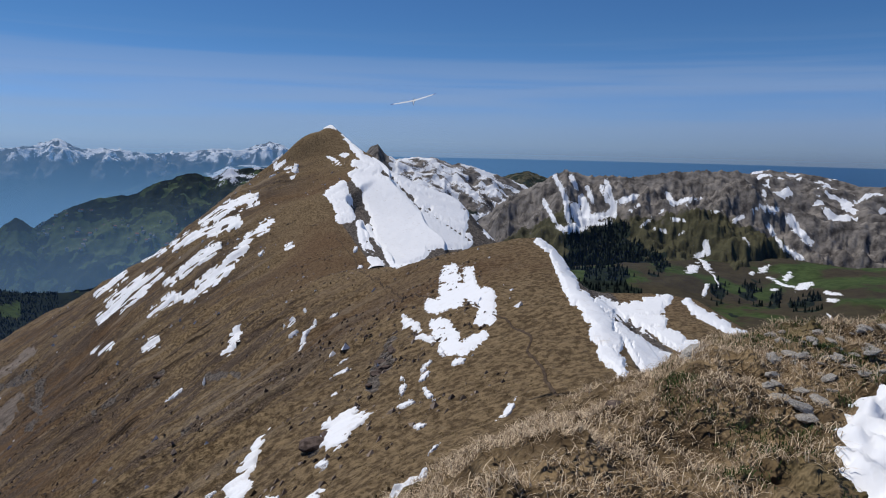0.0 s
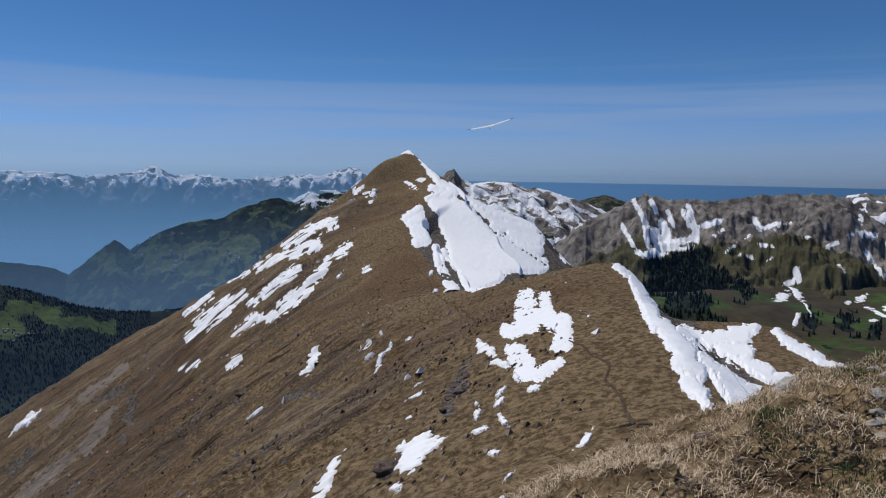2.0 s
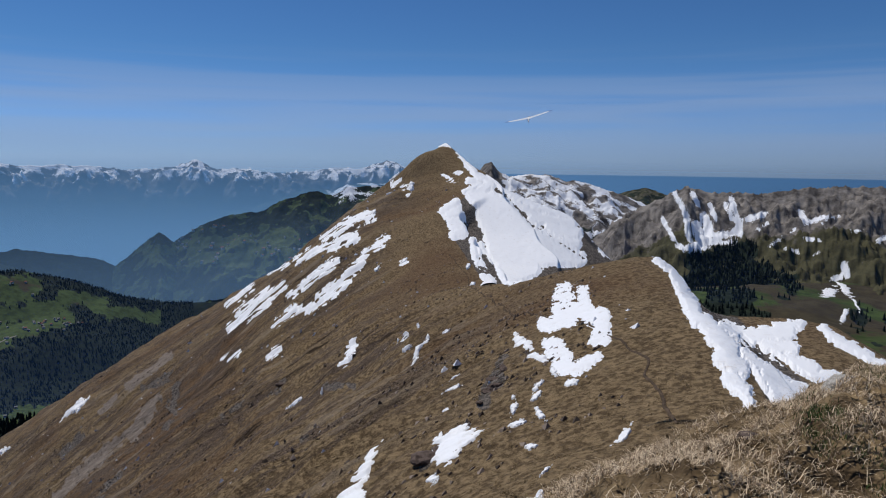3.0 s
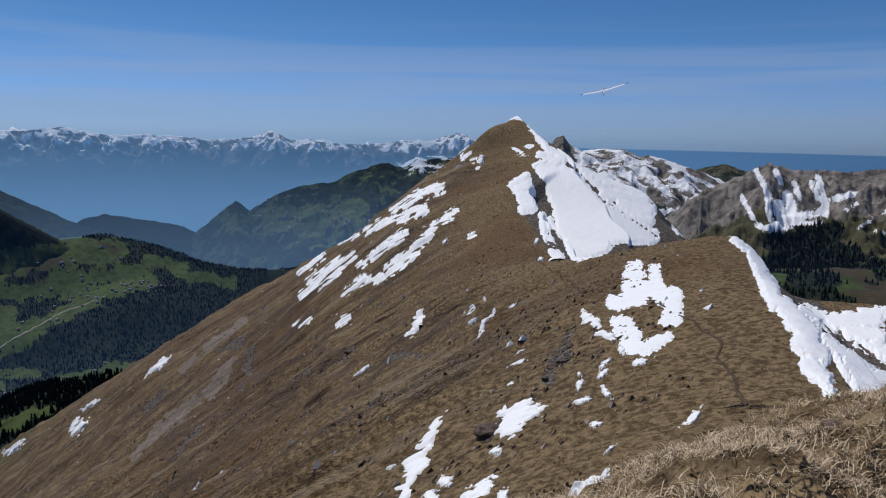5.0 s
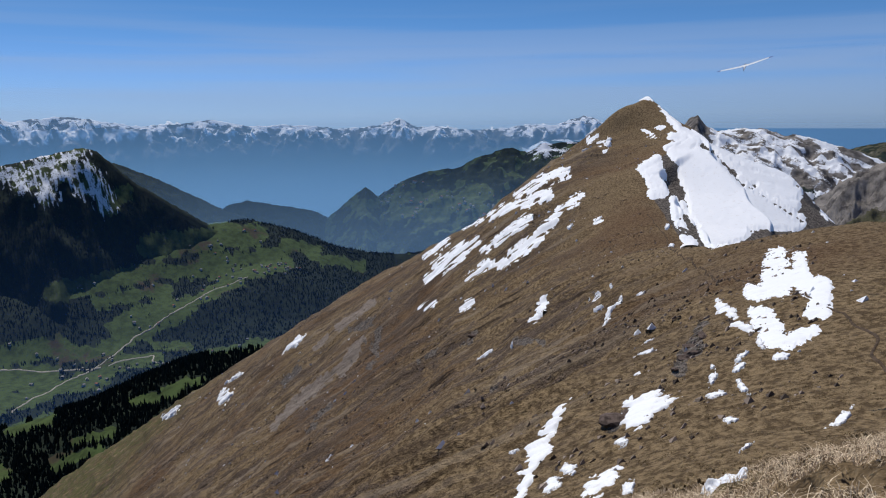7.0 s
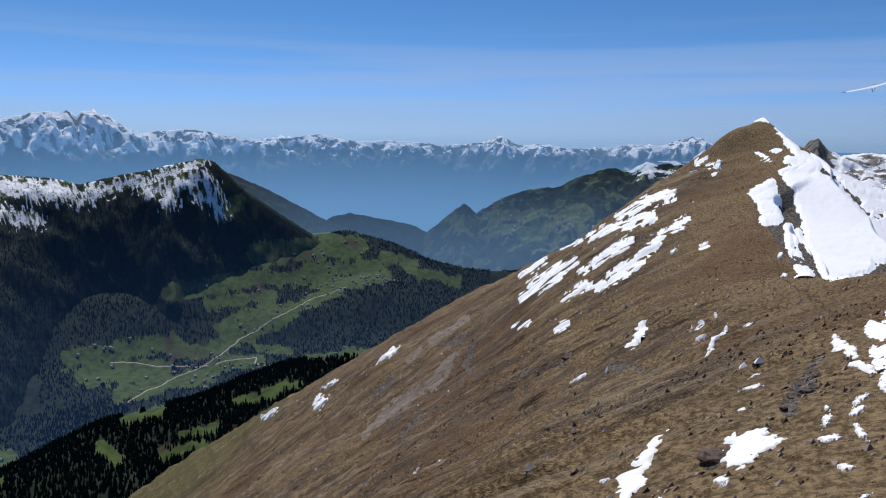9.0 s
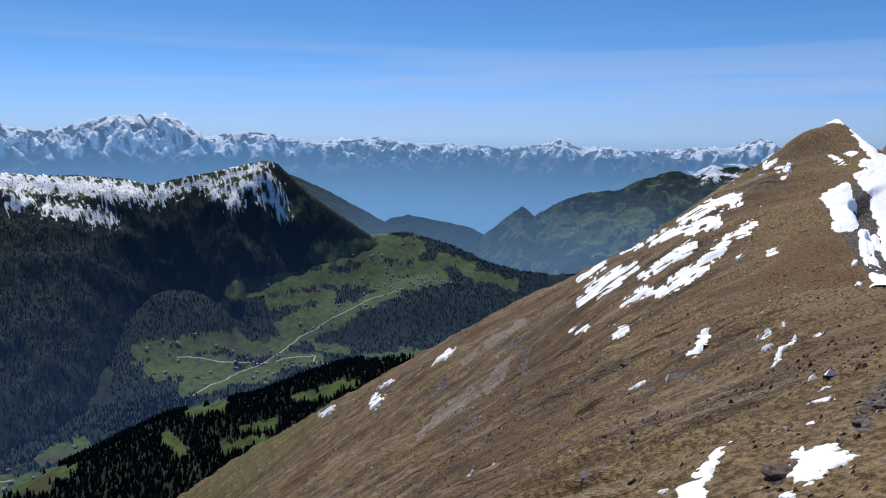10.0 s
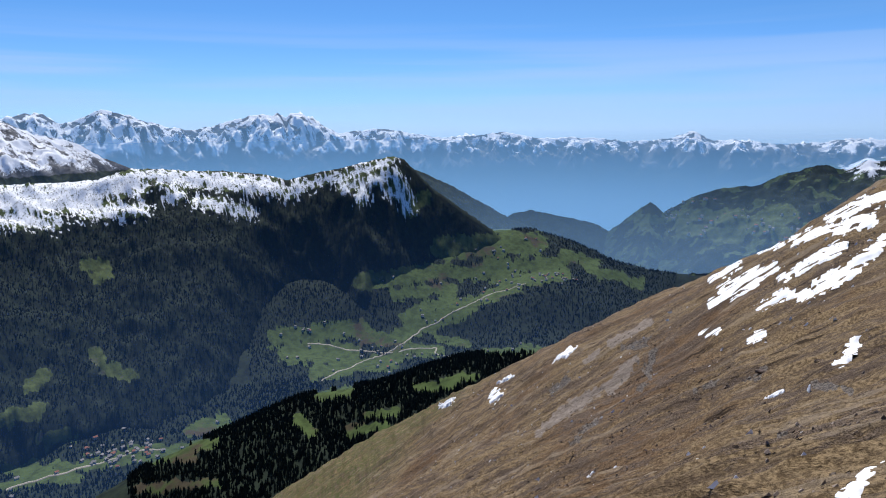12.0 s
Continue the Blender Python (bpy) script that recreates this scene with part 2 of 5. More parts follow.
def ridge_height(x, y, rough=True):
    xc, zc, k = along(CREST, y, 1), along(CREST, y, 2), along(CREST, y, 3)
    left, right = np.maximum(xc - x, 0), np.maximum(x - xc, 0)
    trend = -15 - 4 * smooth(y, 120, 190) + 12 * smooth(y, 230, 330)
    zl = trend + (zc - trend) * np.exp(-left / 55) - 0.72 * (left - k * (1 - np.exp(-left / k)))
    # far edge of the face
    ze = along(EDGE, x, 1)
    t = np.maximum(smooth(y, 180, 322) * smooth(left, 0, 60), smooth(y, 306, 323) * smooth(left, 0, 14))
    zl = zl * (1 - t) + ze * t
    zl = zl - np.maximum(y - 328, 0) * 0.75 * smooth(left, 0, 40)
    right = right * right / (right + 1.5)
    # lee side: a snow bowl with a rib of rock, and steep ground further down the ridge
    bowl = smooth(y, 128, 165) * (1 - smooth(y, 288, 312))
    rib = x - rib_line(y)
    zb = zc - 0.06 * right - 5.0 * smooth(rib, 0, 3.5) - 0.25 * np.maximum(rib, 0) - 0.8 * np.maximum(rib - 32, 0)
    zb = zb - 5.5 * smooth(right + 1.5 * perlin(x / 9, y / 9, 18), 6.6, 9.4) * smooth(y, 160, 180) * (1 - smooth(y, 236, 272))
    zs = zc - (0.45 + 1.0 * smooth(y, 290, 312)) * right - 2.4 * smooth(right, 3.0, 5.0) * (1 - smooth(y, 84, 104)) - 0.5 * np.maximum(right - 34, 0)
    # a steep lee bank above a bench, where the knoll ends
    bank = smooth(y, 58, 88) * (1 - smooth(y, 114, 136))
    zs = zs * (1 - bank) + bank * (zc + np.interp(right, [0, 2, 5.6, 10, 19, 25, 32, 70], [0, -1.6, -7.4, -8.9, -8.9, -9.6, -13.5, -48]) - 0.85 * np.maximum(right - 70, 0))
    zr = zs * (1 - bowl) + zb * bowl
    z = np.where(x < xc, zl, zr)
    # the small dome of the summit
    s = np.maximum(-0.76 * (x - 1.36) + 0.65 * (y - 4.8), y - 7.2 - 0.1 * x)
    dome = -1.75 - 0.03 * np.maximum(x, 0) - 0.75 * (np.sqrt(np.maximum(s + 0.4, 0) ** 2 + 0.16) - 0.4) - 0.4 * np.maximum(x - 14, 0) - 0.25 * np.maximum(-y - 6, 0)
    z = np.maximum(z, dome)
    if rough:
        r = np.hypot(x, y)
        far = smooth(r, 15, 60)
        run, cross = 0.906 * x + 0.423 * y, -0.423 * x + 0.906 * y
        calm = 1 - 0.75 * smooth(right, 0, 5)
        z = z + far * smooth(left, 5, 40) * (1.7 * ridged(run / 90, cross / 15, 4, 3) + 0.75 * ridged(run / 26, cross / 4.2, 4, 6, 0.6) - 0.9)
        z = z + far * calm * 0.35 * fbm(x / 9, y / 7, 4, 11) + far * smooth(left, 60, 200) * 1.6 * fbm(x / 70, y / 40, 3, 17)
        z = z + (1 - far) * (0.15 * fbm(x / 0.9, y / 0.9, 4, 23) + 0.07 * ridged(x / 0.3, y / 0.3, 3, 29) - 0.05)
    return z


# ---- lower ground: control rows of bearing, distance and height ----
LOWLAND = [(85, 900, -640), (76, 950, -590), (68.4, 1000, -520), (60.6, 1040, -474), (53.6, 1060, -432), (46, 1060, -388), (38, 1050, -380), (25, 1000, -420), (85, 1850, -850), (75, 1900, -850), (66, 2050, -860), (58, 2400, -850), (48, 2500, -830),
           (40, 2500, -800), (30, 2500, -810), (45.6, 2850, -720), (40.8, 2950, -640), (53.4, 3350, -580), (47.6, 3400, -520), (43, 3450, -500), (39, 3350, -550), (36.2, 3250, -635), (33.4, 3150, -715), (31.6, 3100, -790), (28, 3000, -830),
           (40, 3900, -700), (33, 3900, -780), (20, 3600, -650), (75, 3300, -560)]
BASIN = [(8, 900, -330), (-8, 1100, -300), (-15, 1600, -290), (-20, 1250, -290), (-31, 1050, -240), (-24, 1000, -260), (-40, 1100, -250), (-25, 1700, -300), (-33, 1700, -270), (-5, 2200, -330), (60, 4800, -590), (35, 4800, -590),
         (0, 4800, -560), (-40, 4800, -520), (100, 4800, -600), (140, 1500, -500), (-120, 1500, -450), (180, 1500, -450), (-80, 1200, -350), (180, 4800, -560), (-100, 4800, -560), (120, 900, -600)]


def lowland_height(x, y, rough=True):
    total, weight = 0.0, 0.0
    for az, r, z in LOWLAND + BASIN:
        px, py = polar(az, r)
        d2 = ((x - px) ** 2 + (y - py) ** 2) / (0.18 * r + 60) ** 2
        k = 1 / (d2 + 0.05) ** 2
        total, weight = total + k * z, weight + k
    z = total / weight
    if rough:
        r = np.hypot(x, y)
        z = z + 22 * fbm(x / 420, y / 420, 5, 41) * smooth(r, 500, 1500)
    return z


def ring_grid(az, r):
    A, Rr = np.meshgrid(az, r, indexing="ij")
    return (A, Rr, *polar(A, Rr))


AZ_FINE = np.concatenate([np.arange(-180, -42, 3.0), np.arange(-40, 78, 0.18), np.arange(87, 180, 3.0)])
MAT_SLOPE, MAT_SNOW = slope_material(), snow_material()

# broken crags on the face: middle, long and short half axis
CRAGS = [(-5.3, 58.7, 0.3, 8.6, 1.0, -2.1), (-148.0, 228.9, 6.6, -0.2, 3.7, -4.2), (-115.2, 155.2, 1.0, 3.5, 4.4, -4.6), (-182.4, 222.5, 5.5, 1.8, 4.4, -4.1), (-29.7, 75.5, 0.2, 1.4, 0.9, -1.3), (-127.8, 206.5, -5.8, 11.9, 3.1, -2.5), (-8.4, 44.1, 0.3, 1.4, 0.4, -0.9), (-63.0, 145.9, 1.0, 1.9, 1.0, -1.3)]


def inside(ellipses, x, y):
    """1 in the middle of the nearest ellipse, 0 on its edge, negative outside."""
    best = np.full(np.shape(x), -9.0)
    for cx, cy, ax, ay, bx, by in ellipses:
        det = ax * by - ay * bx
        det = det if abs(det) > 0.02 else 0.02
        u, v = ((x - cx) * by - (y - cy) * bx) / det, ((y - cy) * ax - (x - cx) * ay) / det
        best = np.maximum(best, 1 - np.hypot(u, v))
    return best


# Shapes of snow, wood and meadow lie as strokes placed to fit the camera's view: bearing and height angle of both ends
# as seen from its stand on the summit, and half width, in degrees
def height_angle(x, y, z):
    az, r = bearing(x, y)
    return az, np.degrees(np.arctan2(z, r))


def stroked(strokes, az, el):
    """How deep inside the nearest stroke a place lies, in degrees; negative outside."""
    best = np.full(np.shape(az), -9.0)
    for a0, e0, a1, e1, wide in strokes:
        da, de = a1 - a0, e1 - e0
        t = np.clip(((az - a0) * da + (el - e0) * de) / (da * da + de * de + 1e-6), 0, 1)
        best = np.maximum(best, wide - np.hypot(az - a0 - t * da, el - e0 - t * de))
    return best


# slabs of bare rock and dark ledges on the face, as strokes
SLABS = [(41.08, -25.02, 39.39, -23.51, 0.32), (39.39, -23.51, 36.77, -21.74, 0.52), (36.77, -21.74, 35.15, -20.64, 0.36), (34.99, -20.99, 33.56, -19.4, 0.52), (34.04, -19.21, 32.92, -18.41, 0.28), (35.04, -17.39, 31.92, -15.45, 0.32), (37.1, -18.98, 35.95, -18.09, 0.2)]
LEDGES = [(34.1, -17.73, 32.19, -17.36, 0.24), (39.44, -21.37, 38.6, -20.06, 0.16), (38.11, -25.49, 36.46, -23.93, 0.2), (32.68, -18.66, 31.71, -19.82, 0.2), (32.8, -20.89, 31.91, -20.36, 0.16), (35.84, -21.14, 33.99, -20.19, 0.06), (28.1, -20.39, 26.42, -19.54, 0.2), (24.33, -19.26, 23.33, -18.83, 0.16), (21.55, -23.38, 21.19, -22.9, 0.24), (19.58, -18.75, 17.33, -18.76, 0.32)]
A, RR, X, Y = ring_grid(AZ_FINE, np.concatenate([np.geomspace(0.003, 0.8, 12, endpoint=False), np.geomspace(0.8, 25, 105, endpoint=False), np.geomspace(25, 350, 250, endpoint=False), np.geomspace(350, 1000, 40)]))
Zr = ridge_height(X, Y)
xc = along(CREST, Y, 1)
lee = smooth(X - xc, 0.8, 2.5) * smooth(Y, 34, 42) * (1 - smooth(Y, 290, 300)) * (1 - smooth(X - xc, 11, 15) * (1 - smooth(Y, 112, 124)))
EL = height_angle(X, Y, Zr)[1]
ledge = smooth(stroked(LEDGES, A, EL) + 0.22 * fbm(A / 0.7, EL / 0.35, 4, 55, 0.65), 0.0, 0.12) * smooth(RR, 60, 90)
crag = np.maximum(np.maximum(lee, ledge), smooth(inside(CRAGS, X, Y) + 0.5 * fbm(X / 4, Y / 4, 3, 52), -0.2, 0.4))
tagged(sheet("ground", X, Y, Zr, MAT_SLOPE, {"face": smooth(xc - X, 8, 40) * smooth(RR, 20, 60), "green": smooth(xc - X, 230, 330) * 0.9 + (1 - smooth(RR, 6, 14)) * smooth(fbm(X / 1.6, Y / 1.6, 3, 53), 0.1, 0.4) * 0.5,
                                           "slab": smooth(stroked(SLABS, A, EL) + 0.16 * fbm(A / 0.8, EL / 0.4, 4, 54, 0.65), -0.06, 0.1) * smooth(RR, 90, 120), "crag": crag}, ring=True),
       "steep mountain ridge of dry brown turf and scree", "ground", kind="structure")

MAT_VALLEY = mountain_material("valley_meadow", (0.044, 0.036, 0.024), (0.066, 0.056, 0.033), (0.062, 0.092, 0.03), 2.0, 3.0)
A, RR, X, Y = ring_grid(np.concatenate([np.arange(-180, -44, 3.0), np.arange(-44, 88, 0.24), np.arange(88, 180, 3.0)]), np.geomspace(350, 4950, 240))
Zv = lowland_height(X, Y)

# meadows of the valley, and groves on the northern pasture as middles and half axes
MEADOW_A = [(78.07, -24.05, 73.73, -24.16, 0.44), (63.58, -16.84, 56.42, -16.34, 0.73), (62.71, -18.05, 57.45, -18.38, 0.93), (60.41, -19.81, 53.55, -19.23, 0.65), (56.45, -17.27, 53.51, -17.37, 0.53), (56.31, -12.59, 52.45, -12.46, 0.65), (53.41, -12.2, 49.04, -11.78, 0.65), (53.44, -13.62, 48.56, -13.21, 0.53), (49.51, -9.88, 41.37, -9.37, 0.93), (45.65, -11.31, 39.92, -11.22, 0.65), (44.71, -8.46, 41.85, -9.14, 0.49), (49.53, -11.78, 43.72, -12.24, 0.57), (43.71, -12.71, 38.96, -11.9, 0.57), (53.51, -17.37, 47.1, -14.63, 0.77), (47.1, -14.63, 42.75, -12.93, 0.49)]
MEADOW_B = [(52.5, -15.52, 48.57, -14.16, 0.57), (39.0, -10.26, 36.65, -11.12, 0.49), (36.63, -11.59, 32.96, -12.34, 0.45), (53.53, -18.3, 49.58, -18.37, 0.45), (49.57, -17.44, 47.1, -17.91, 0.33), (45.62, -18.6, 40.73, -18.24, 0.37), (62.03, -23.48, 61.1, -24.31, 0.61), (57.67, -24.69, 54.67, -24.4, 0.49), (56.14, -23.44, 53.64, -23.32, 0.37), (51.61, -21.57, 48.6, -21.15, 0.45), (49.6, -21.14, 46.6, -20.45, 0.37), (84.0, -19.97, 81.46, -19.74, 0.49), (81.31, -21.76, 79.43, -21.96, 0.49), (83.68, -23.33, 79.74, -24.87, 0.57)]
MEADOW_C = [(80.8, -24.04, 76.9, -24.5, 0.41), (76.88, -24.3, 70.98, -25.16, 0.41), (73.11, -24.39, 69.12, -24.39, 0.45), (75.03, -26.68, 69.34, -27.28, 0.41), (84.5, -24.25, 82.35, -24.43, 0.49), (77.31, -9.74, 76.19, -10.15, 0.45), (76.82, -10.73, 76.04, -10.59, 0.37), (77.0, -17.06, 77.33, -16.38, 0.41), (76.65, -17.53, 75.11, -18.4, 0.45), (81.63, -17.9, 81.05, -17.6, 0.49), (60.01, -21.64, 57.56, -21.57, 0.45), (70.81, -23.09, 68.1, -22.82, 0.61), (52.11, -6.53, 50.91, -5.6, 0.61)]
MEADOW = MEADOW_A + MEADOW_B + MEADOW_C
BASIN_GROVES = [(575.8, 1386.9, 7.6, -35.9, -50.3, -94.9), (652.4, 1413.2, 58.7, 76.5, -24.3, -76.3), (665.1, 1331.9, 51.6, 79.6, -23.0, -70.5), (706.6, 1300.1, 41.9, 21.4, -35.8, -75.7), (622.8, 1321.6, 10.9, -15.5, -32.8, -68.4), (747.4, 1328.3, 6.4, -8.6, -24.5, -45.1), (525.8, 1205.9, -3.2, -29.1, -18.4, -36.4), (526.5, 1610.6, 42.1, 84.7, -16.6, -67.9), (503.6, 955.4, 3.1, -6.6, -10.1, -19.8)]


def open_meadow(x, y, z):
    """Over 0 on mown meadows, in degrees from their edge."""
    az, el = height_angle(x, y, z)
    return stroked(MEADOW, az, el) + 0.34 * fbm(az / 1.1, el / 0.55, 4, 72, 0.6) - 0.02 * (np.hypot(x, y) < 1450)


def wooded(x, y):
    """Over 0.5 where spruce stands."""
    az, r = bearing(x, y)
    wild = fbm(x / 130, y / 130, 4, 71)
    south = np.clip(0.5 - 3.0 * open_meadow(x, y, lowland_height(x, y)), 0, 1)
    north = np.clip(1.2 * np.clip(inside(BASIN_GROVES, x, y) + 0.3 + 0.8 * fbm(x / 40, y / 40, 3, 72), 0, 1) + 0.5 * wild, 0, 1) * 0.9
    woods = smooth(r, 1330, 1420) * smooth(az, -19.5, -17) * smooth(-az, 6, 9)
    t = smooth(az, 4, 12)
    return south * t + np.maximum(north, woods * (0.6 + wild)) * (1 - t)


tagged(sheet("lowland", X, Y, Zv, MAT_VALLEY, {"snow": np.zeros_like(X), "grass": 0.46 + 0.44 * smooth(A, 2, 10) + 0.6 * fbm(X / 200, Y / 200, 4, 73), "forest": np.clip(2.2 * wooded(X, Y) - 0.7, 0, 1)}, ring=True),
       "green alpine valley with meadows and spruce woods", "valley", kind="structure")


# ---- mountains: control rows of bearing and height angle of the crest ----
def mountain(name, rows, distance, front, back, mat, rough, seed, step=0.14, depth=900, attributes=None, wave=160.0, label="", fine=1.0):
    """A mountain along a crest; a third column of its rows steepens the front. Returns its grid for planting."""
    az = np.arange(rows[0][0], rows[-1][0], step)
    r = distance + np.concatenate([-np.linspace(depth, 0, 95, endpoint=False), np.linspace(0, 420, 22)])
    A, RR = np.meshgrid(az, r, indexing="ij")
    X, Y = polar(A, RR + 60 * fbm(A / 9, A * 0 + seed, 3, seed))
    top = distance * np.tan(np.radians(along(rows, A, 1)))
    d = distance - RR
    steep = along(rows, A, 2) if len(rows[0]) > 2 else 1.0
    fall = np.where(d > 0, front(np.maximum(d, 0)) * steep, -d * back) + 4.0 * np.maximum(d - 0.9 * depth, 0)
    n = ridged(X / wave, Y / wave, 6, seed) - 0.6
    warp = fbm(X / (2.2 * wave), Y / (2.2 * wave), 3, seed + 3)
    near = np.clip(np.abs(d) / 120, 0.1, 1)
    z = top - fall + rough * near * (n + 0.9 * warp)
    z = z + fine * 0.0016 * distance * ridged(A / 1.1, d / 80, 6, seed + 9, 0.6) * np.clip(np.abs(d) / 60, 0.55, 1)
    info = {"d": d, "top": top, "fall": fall, "A": A, "X": X, "Y": Y, "n": n, "z": z}
    info["cover"] = attributes(info, z) if attributes else {}
    info["object"] = tagged(sheet(name, X, Y, z, mat, info["cover"]), label, "mountain", kind="structure")
    return info


def slope(a, b, bend):
    """A flank that starts at slope a and eases to b over a length."""
    return lambda d: b * d + (a - b) * bend * (1 - np.exp(-d / bend))


GREY = mountain_material("grey_rock", (0.052, 0.046, 0.043), (0.27, 0.245, 0.22), (0.085, 0.08, 0.043), 1.6, 6.0)
MAT_PLATEAU = mountain_material("plateau_pasture", (0.05, 0.045, 0.042), (0.2, 0.18, 0.16), (0.075, 0.1, 0.036), 1.6, 5.0)
GREEN_HILL = mountain_material("green_hill", (0.06, 0.055, 0.04), (0.16, 0.14, 0.11), (0.085, 0.115, 0.045), 1.6)
MAT_ALPS = mountain_material("high_alps", (0.06, 0.065, 0.075), (0.16, 0.16, 0.17), (0.03, 0.045, 0.03), 1.3)

FAR_ROWS = [(-60, -1.9), (11.9, -1.5), (12.9, -0.8), (13.6, -0.35), (14.3, -0.24), (15.4, -0.53), (16.4, -1.05), (18.2, -0.95), (20.1, -1.08), (21.4, -1.25), (23.7, -1.32), (26.3, -1.0), (28.0, -1.0), (28.8, -0.6),
            (29.4, -0.22), (30.4, -0.7), (32.1, -1.0), (34.7, -1.0), (38.8, -0.76), (41.5, -0.83), (44.3, -0.31), (46.2, -0.49), (49.4, -0.83), (52.2, -0.31), (55.0, 0.13), (57.8, -0.31), (59.6, 0.52), (60.7, 1.25), (61.6, 1.3)]
FAR_ROWS += [(62.0, 0.92), (62.7, 1.4), (63.0, 1.1), (64.4, 1.2), (66.6, 0.64), (68.8, 0.04), (70.8, 0.23), (72.4, 0.66), (73.5, 1.12), (75.4, 1.61), (76.2, 1.28), (77.3, 0.79), (78.2, 0.51), (79.2, 1.19), (80.3, 1.26), (81.8, 0.79), (100, 0.8)]


def far_cover(i, z):
    line = smooth(z, -200, -70)
    return {"snow": np.clip(line * (0.5 + 0.4 * i["n"] + 0.95 * fbm(i["X"] / 50, i["Y"] / 50, 5, 75, 0.65)), 0, 0.74), "grass": 1 - smooth(z, -330, -200), "forest": 1 - smooth(z, -300, -170)}


mountain("far_range", FAR_ROWS[1:], 4600, slope(0.75, 1.3, 250), 0.6, MAT_ALPS, 60, 5, 0.16, 560, far_cover, 140.0, "distant blue alps with snow on their summits", 0.9)

LEFT_ROWS = [(71.1, -4.4), (73.6, -2.9), (75.7, -1.9), (77.5, -0.8), (79.9, -0.2), (81.8, 0.7), (95, 1.2)]
mountain("snowy_range", LEFT_ROWS, 4000, slope(0.5, 0.8, 250), 0.6, MAT_ALPS, 40, 8, 0.1, 600,
         lambda i, z: {"snow": smooth(z, -260, -120) * np.clip(0.5 + 0.25 * i["n"] + 0.5 * fbm(i["A"] / 1.2, i["d"] / 60, 5, 45, 0.6), 0, 0.75), "grass": z * 0, "forest": 1 - smooth(z, -240, -150)}, 300.0)

PLATEAU_ROWS = [(43, -10.2, 3), (45.2, -8.4, 3), (47.6, -6.8, 3), (50.0, -5.1, 3), (51.4, -3.7, 2.8), (52.5, -2.5, 2.6), (53.4, -2.2, 2.5), (56.0, -2.7, 2.0), (59.8, -3.5, 2.6), (62.1, -4.1, 2.4), (63.8, -3.6, 1.9),
                (66.9, -3.2, 1.2), (69.8, -3.1, 0.95), (72.3, -2.9, 0.88), (73.8, -2.9, 0.84), (76.2, -3.7, 0.78), (78.8, -3.8, 0.76), (82.3, -3.7, 0.74), (100, -3.5, 0.72)]


PLATEAU_SNOW = [(82.36, -4.49, 77.06, -4.79, 1.08), (78.84, -4.08, 73.53, -3.88, 0.8), (73.48, -3.24, 69.87, -3.79, 0.48), (71.09, -3.54, 63.42, -4.43, 0.64), (70.36, -4.88, 71.19, -5.06, 0.4), (77.16, -5.83, 73.28, -5.84, 0.44), (82.52, -6.08, 79.06, -6.54, 0.4), (65.6, -3.92, 62.53, -4.69, 0.4), (61.62, -4.48, 57.46, -3.73, 0.32), (57.93, -3.86, 53.69, -2.52, 0.32), (57.49, -4.57, 53.25, -3.69, 0.44), (56.11, -5.53, 56.09, -4.59, 0.44), (53.75, -5.1, 52.57, -5.35, 0.36), (52.55, -4.64, 52.25, -6.53, 0.28), (62.1, -5.16, 61.18, -4.72, 0.32), (69.13, -5.37, 65.3, -6.43, 0.36)]


def plateau_cover(i, z):
    az, el = height_angle(i["X"], i["Y"], z)
    patch = fbm(i["X"] / 110, i["Y"] / 110, 4, 77)
    lying = stroked(PLATEAU_SNOW, az, el)
    snow = np.clip(0.5 + 1.3 * lying + 0.75 * fbm(az / 0.6, el / 0.22, 5, 74, 0.7), 0, 0.6) * smooth(lying, -1.3, -0.2)
    snow = np.maximum(snow, 0.66 * smooth(fbm(az / 0.5, el / 0.16, 4, 76, 0.65), 0.28, 0.4) * smooth(lying, -1.1, -0.5))
    meadow = open_meadow(i["X"], i["Y"], z) + 0.12
    return {"snow": snow, "grass": 0.75 + 0.3 * patch, "forest": np.clip(np.where(lying > -0.35, 0.35 + 0.3 * patch - lying, 1.0) - 4 * np.clip(meadow + 0.1, 0, 1), 0, 1)}


plateau = mountain("plateau_mountain", PLATEAU_ROWS, 3300, slope(0.4, 0.75, 300), 0.5, MAT_PLATEAU, 34, 12, 0.1, 1400, plateau_cover, 260.0, "mountain with a snowy top above dark spruce forest")

mountain("dark_spur", [(40.5, -9.0), (41.9, -8.1), (43.5, -7.5), (45.7, -6.3), (48.5, -4.7), (51.4, -3.4), (54, -3.0), (58, -4)], 3750, slope(0.7, 1.0, 200), 0.5, GREY, 14, 15, 0.12, 700,
         lambda i, z: {"snow": z * 0, "grass": z * 0 + 1, "forest": z * 0 + 0.9}, 200.0)
mountain("hazy_hill", [(35, -8.6), (36.3, -7.9), (38.4, -7.4), (40.0, -7.1), (41.9, -6.7), (43.3, -7.0), (44.7, -7.8), (46, -8.6)], 4030, slope(0.6, 0.9, 200), 0.5, GREY, 14, 16, 0.12, 700,
         lambda i, z: {"snow": z * 0, "grass": z * 0 + 1, "forest": z * 0 + 0.75}, 200.0)
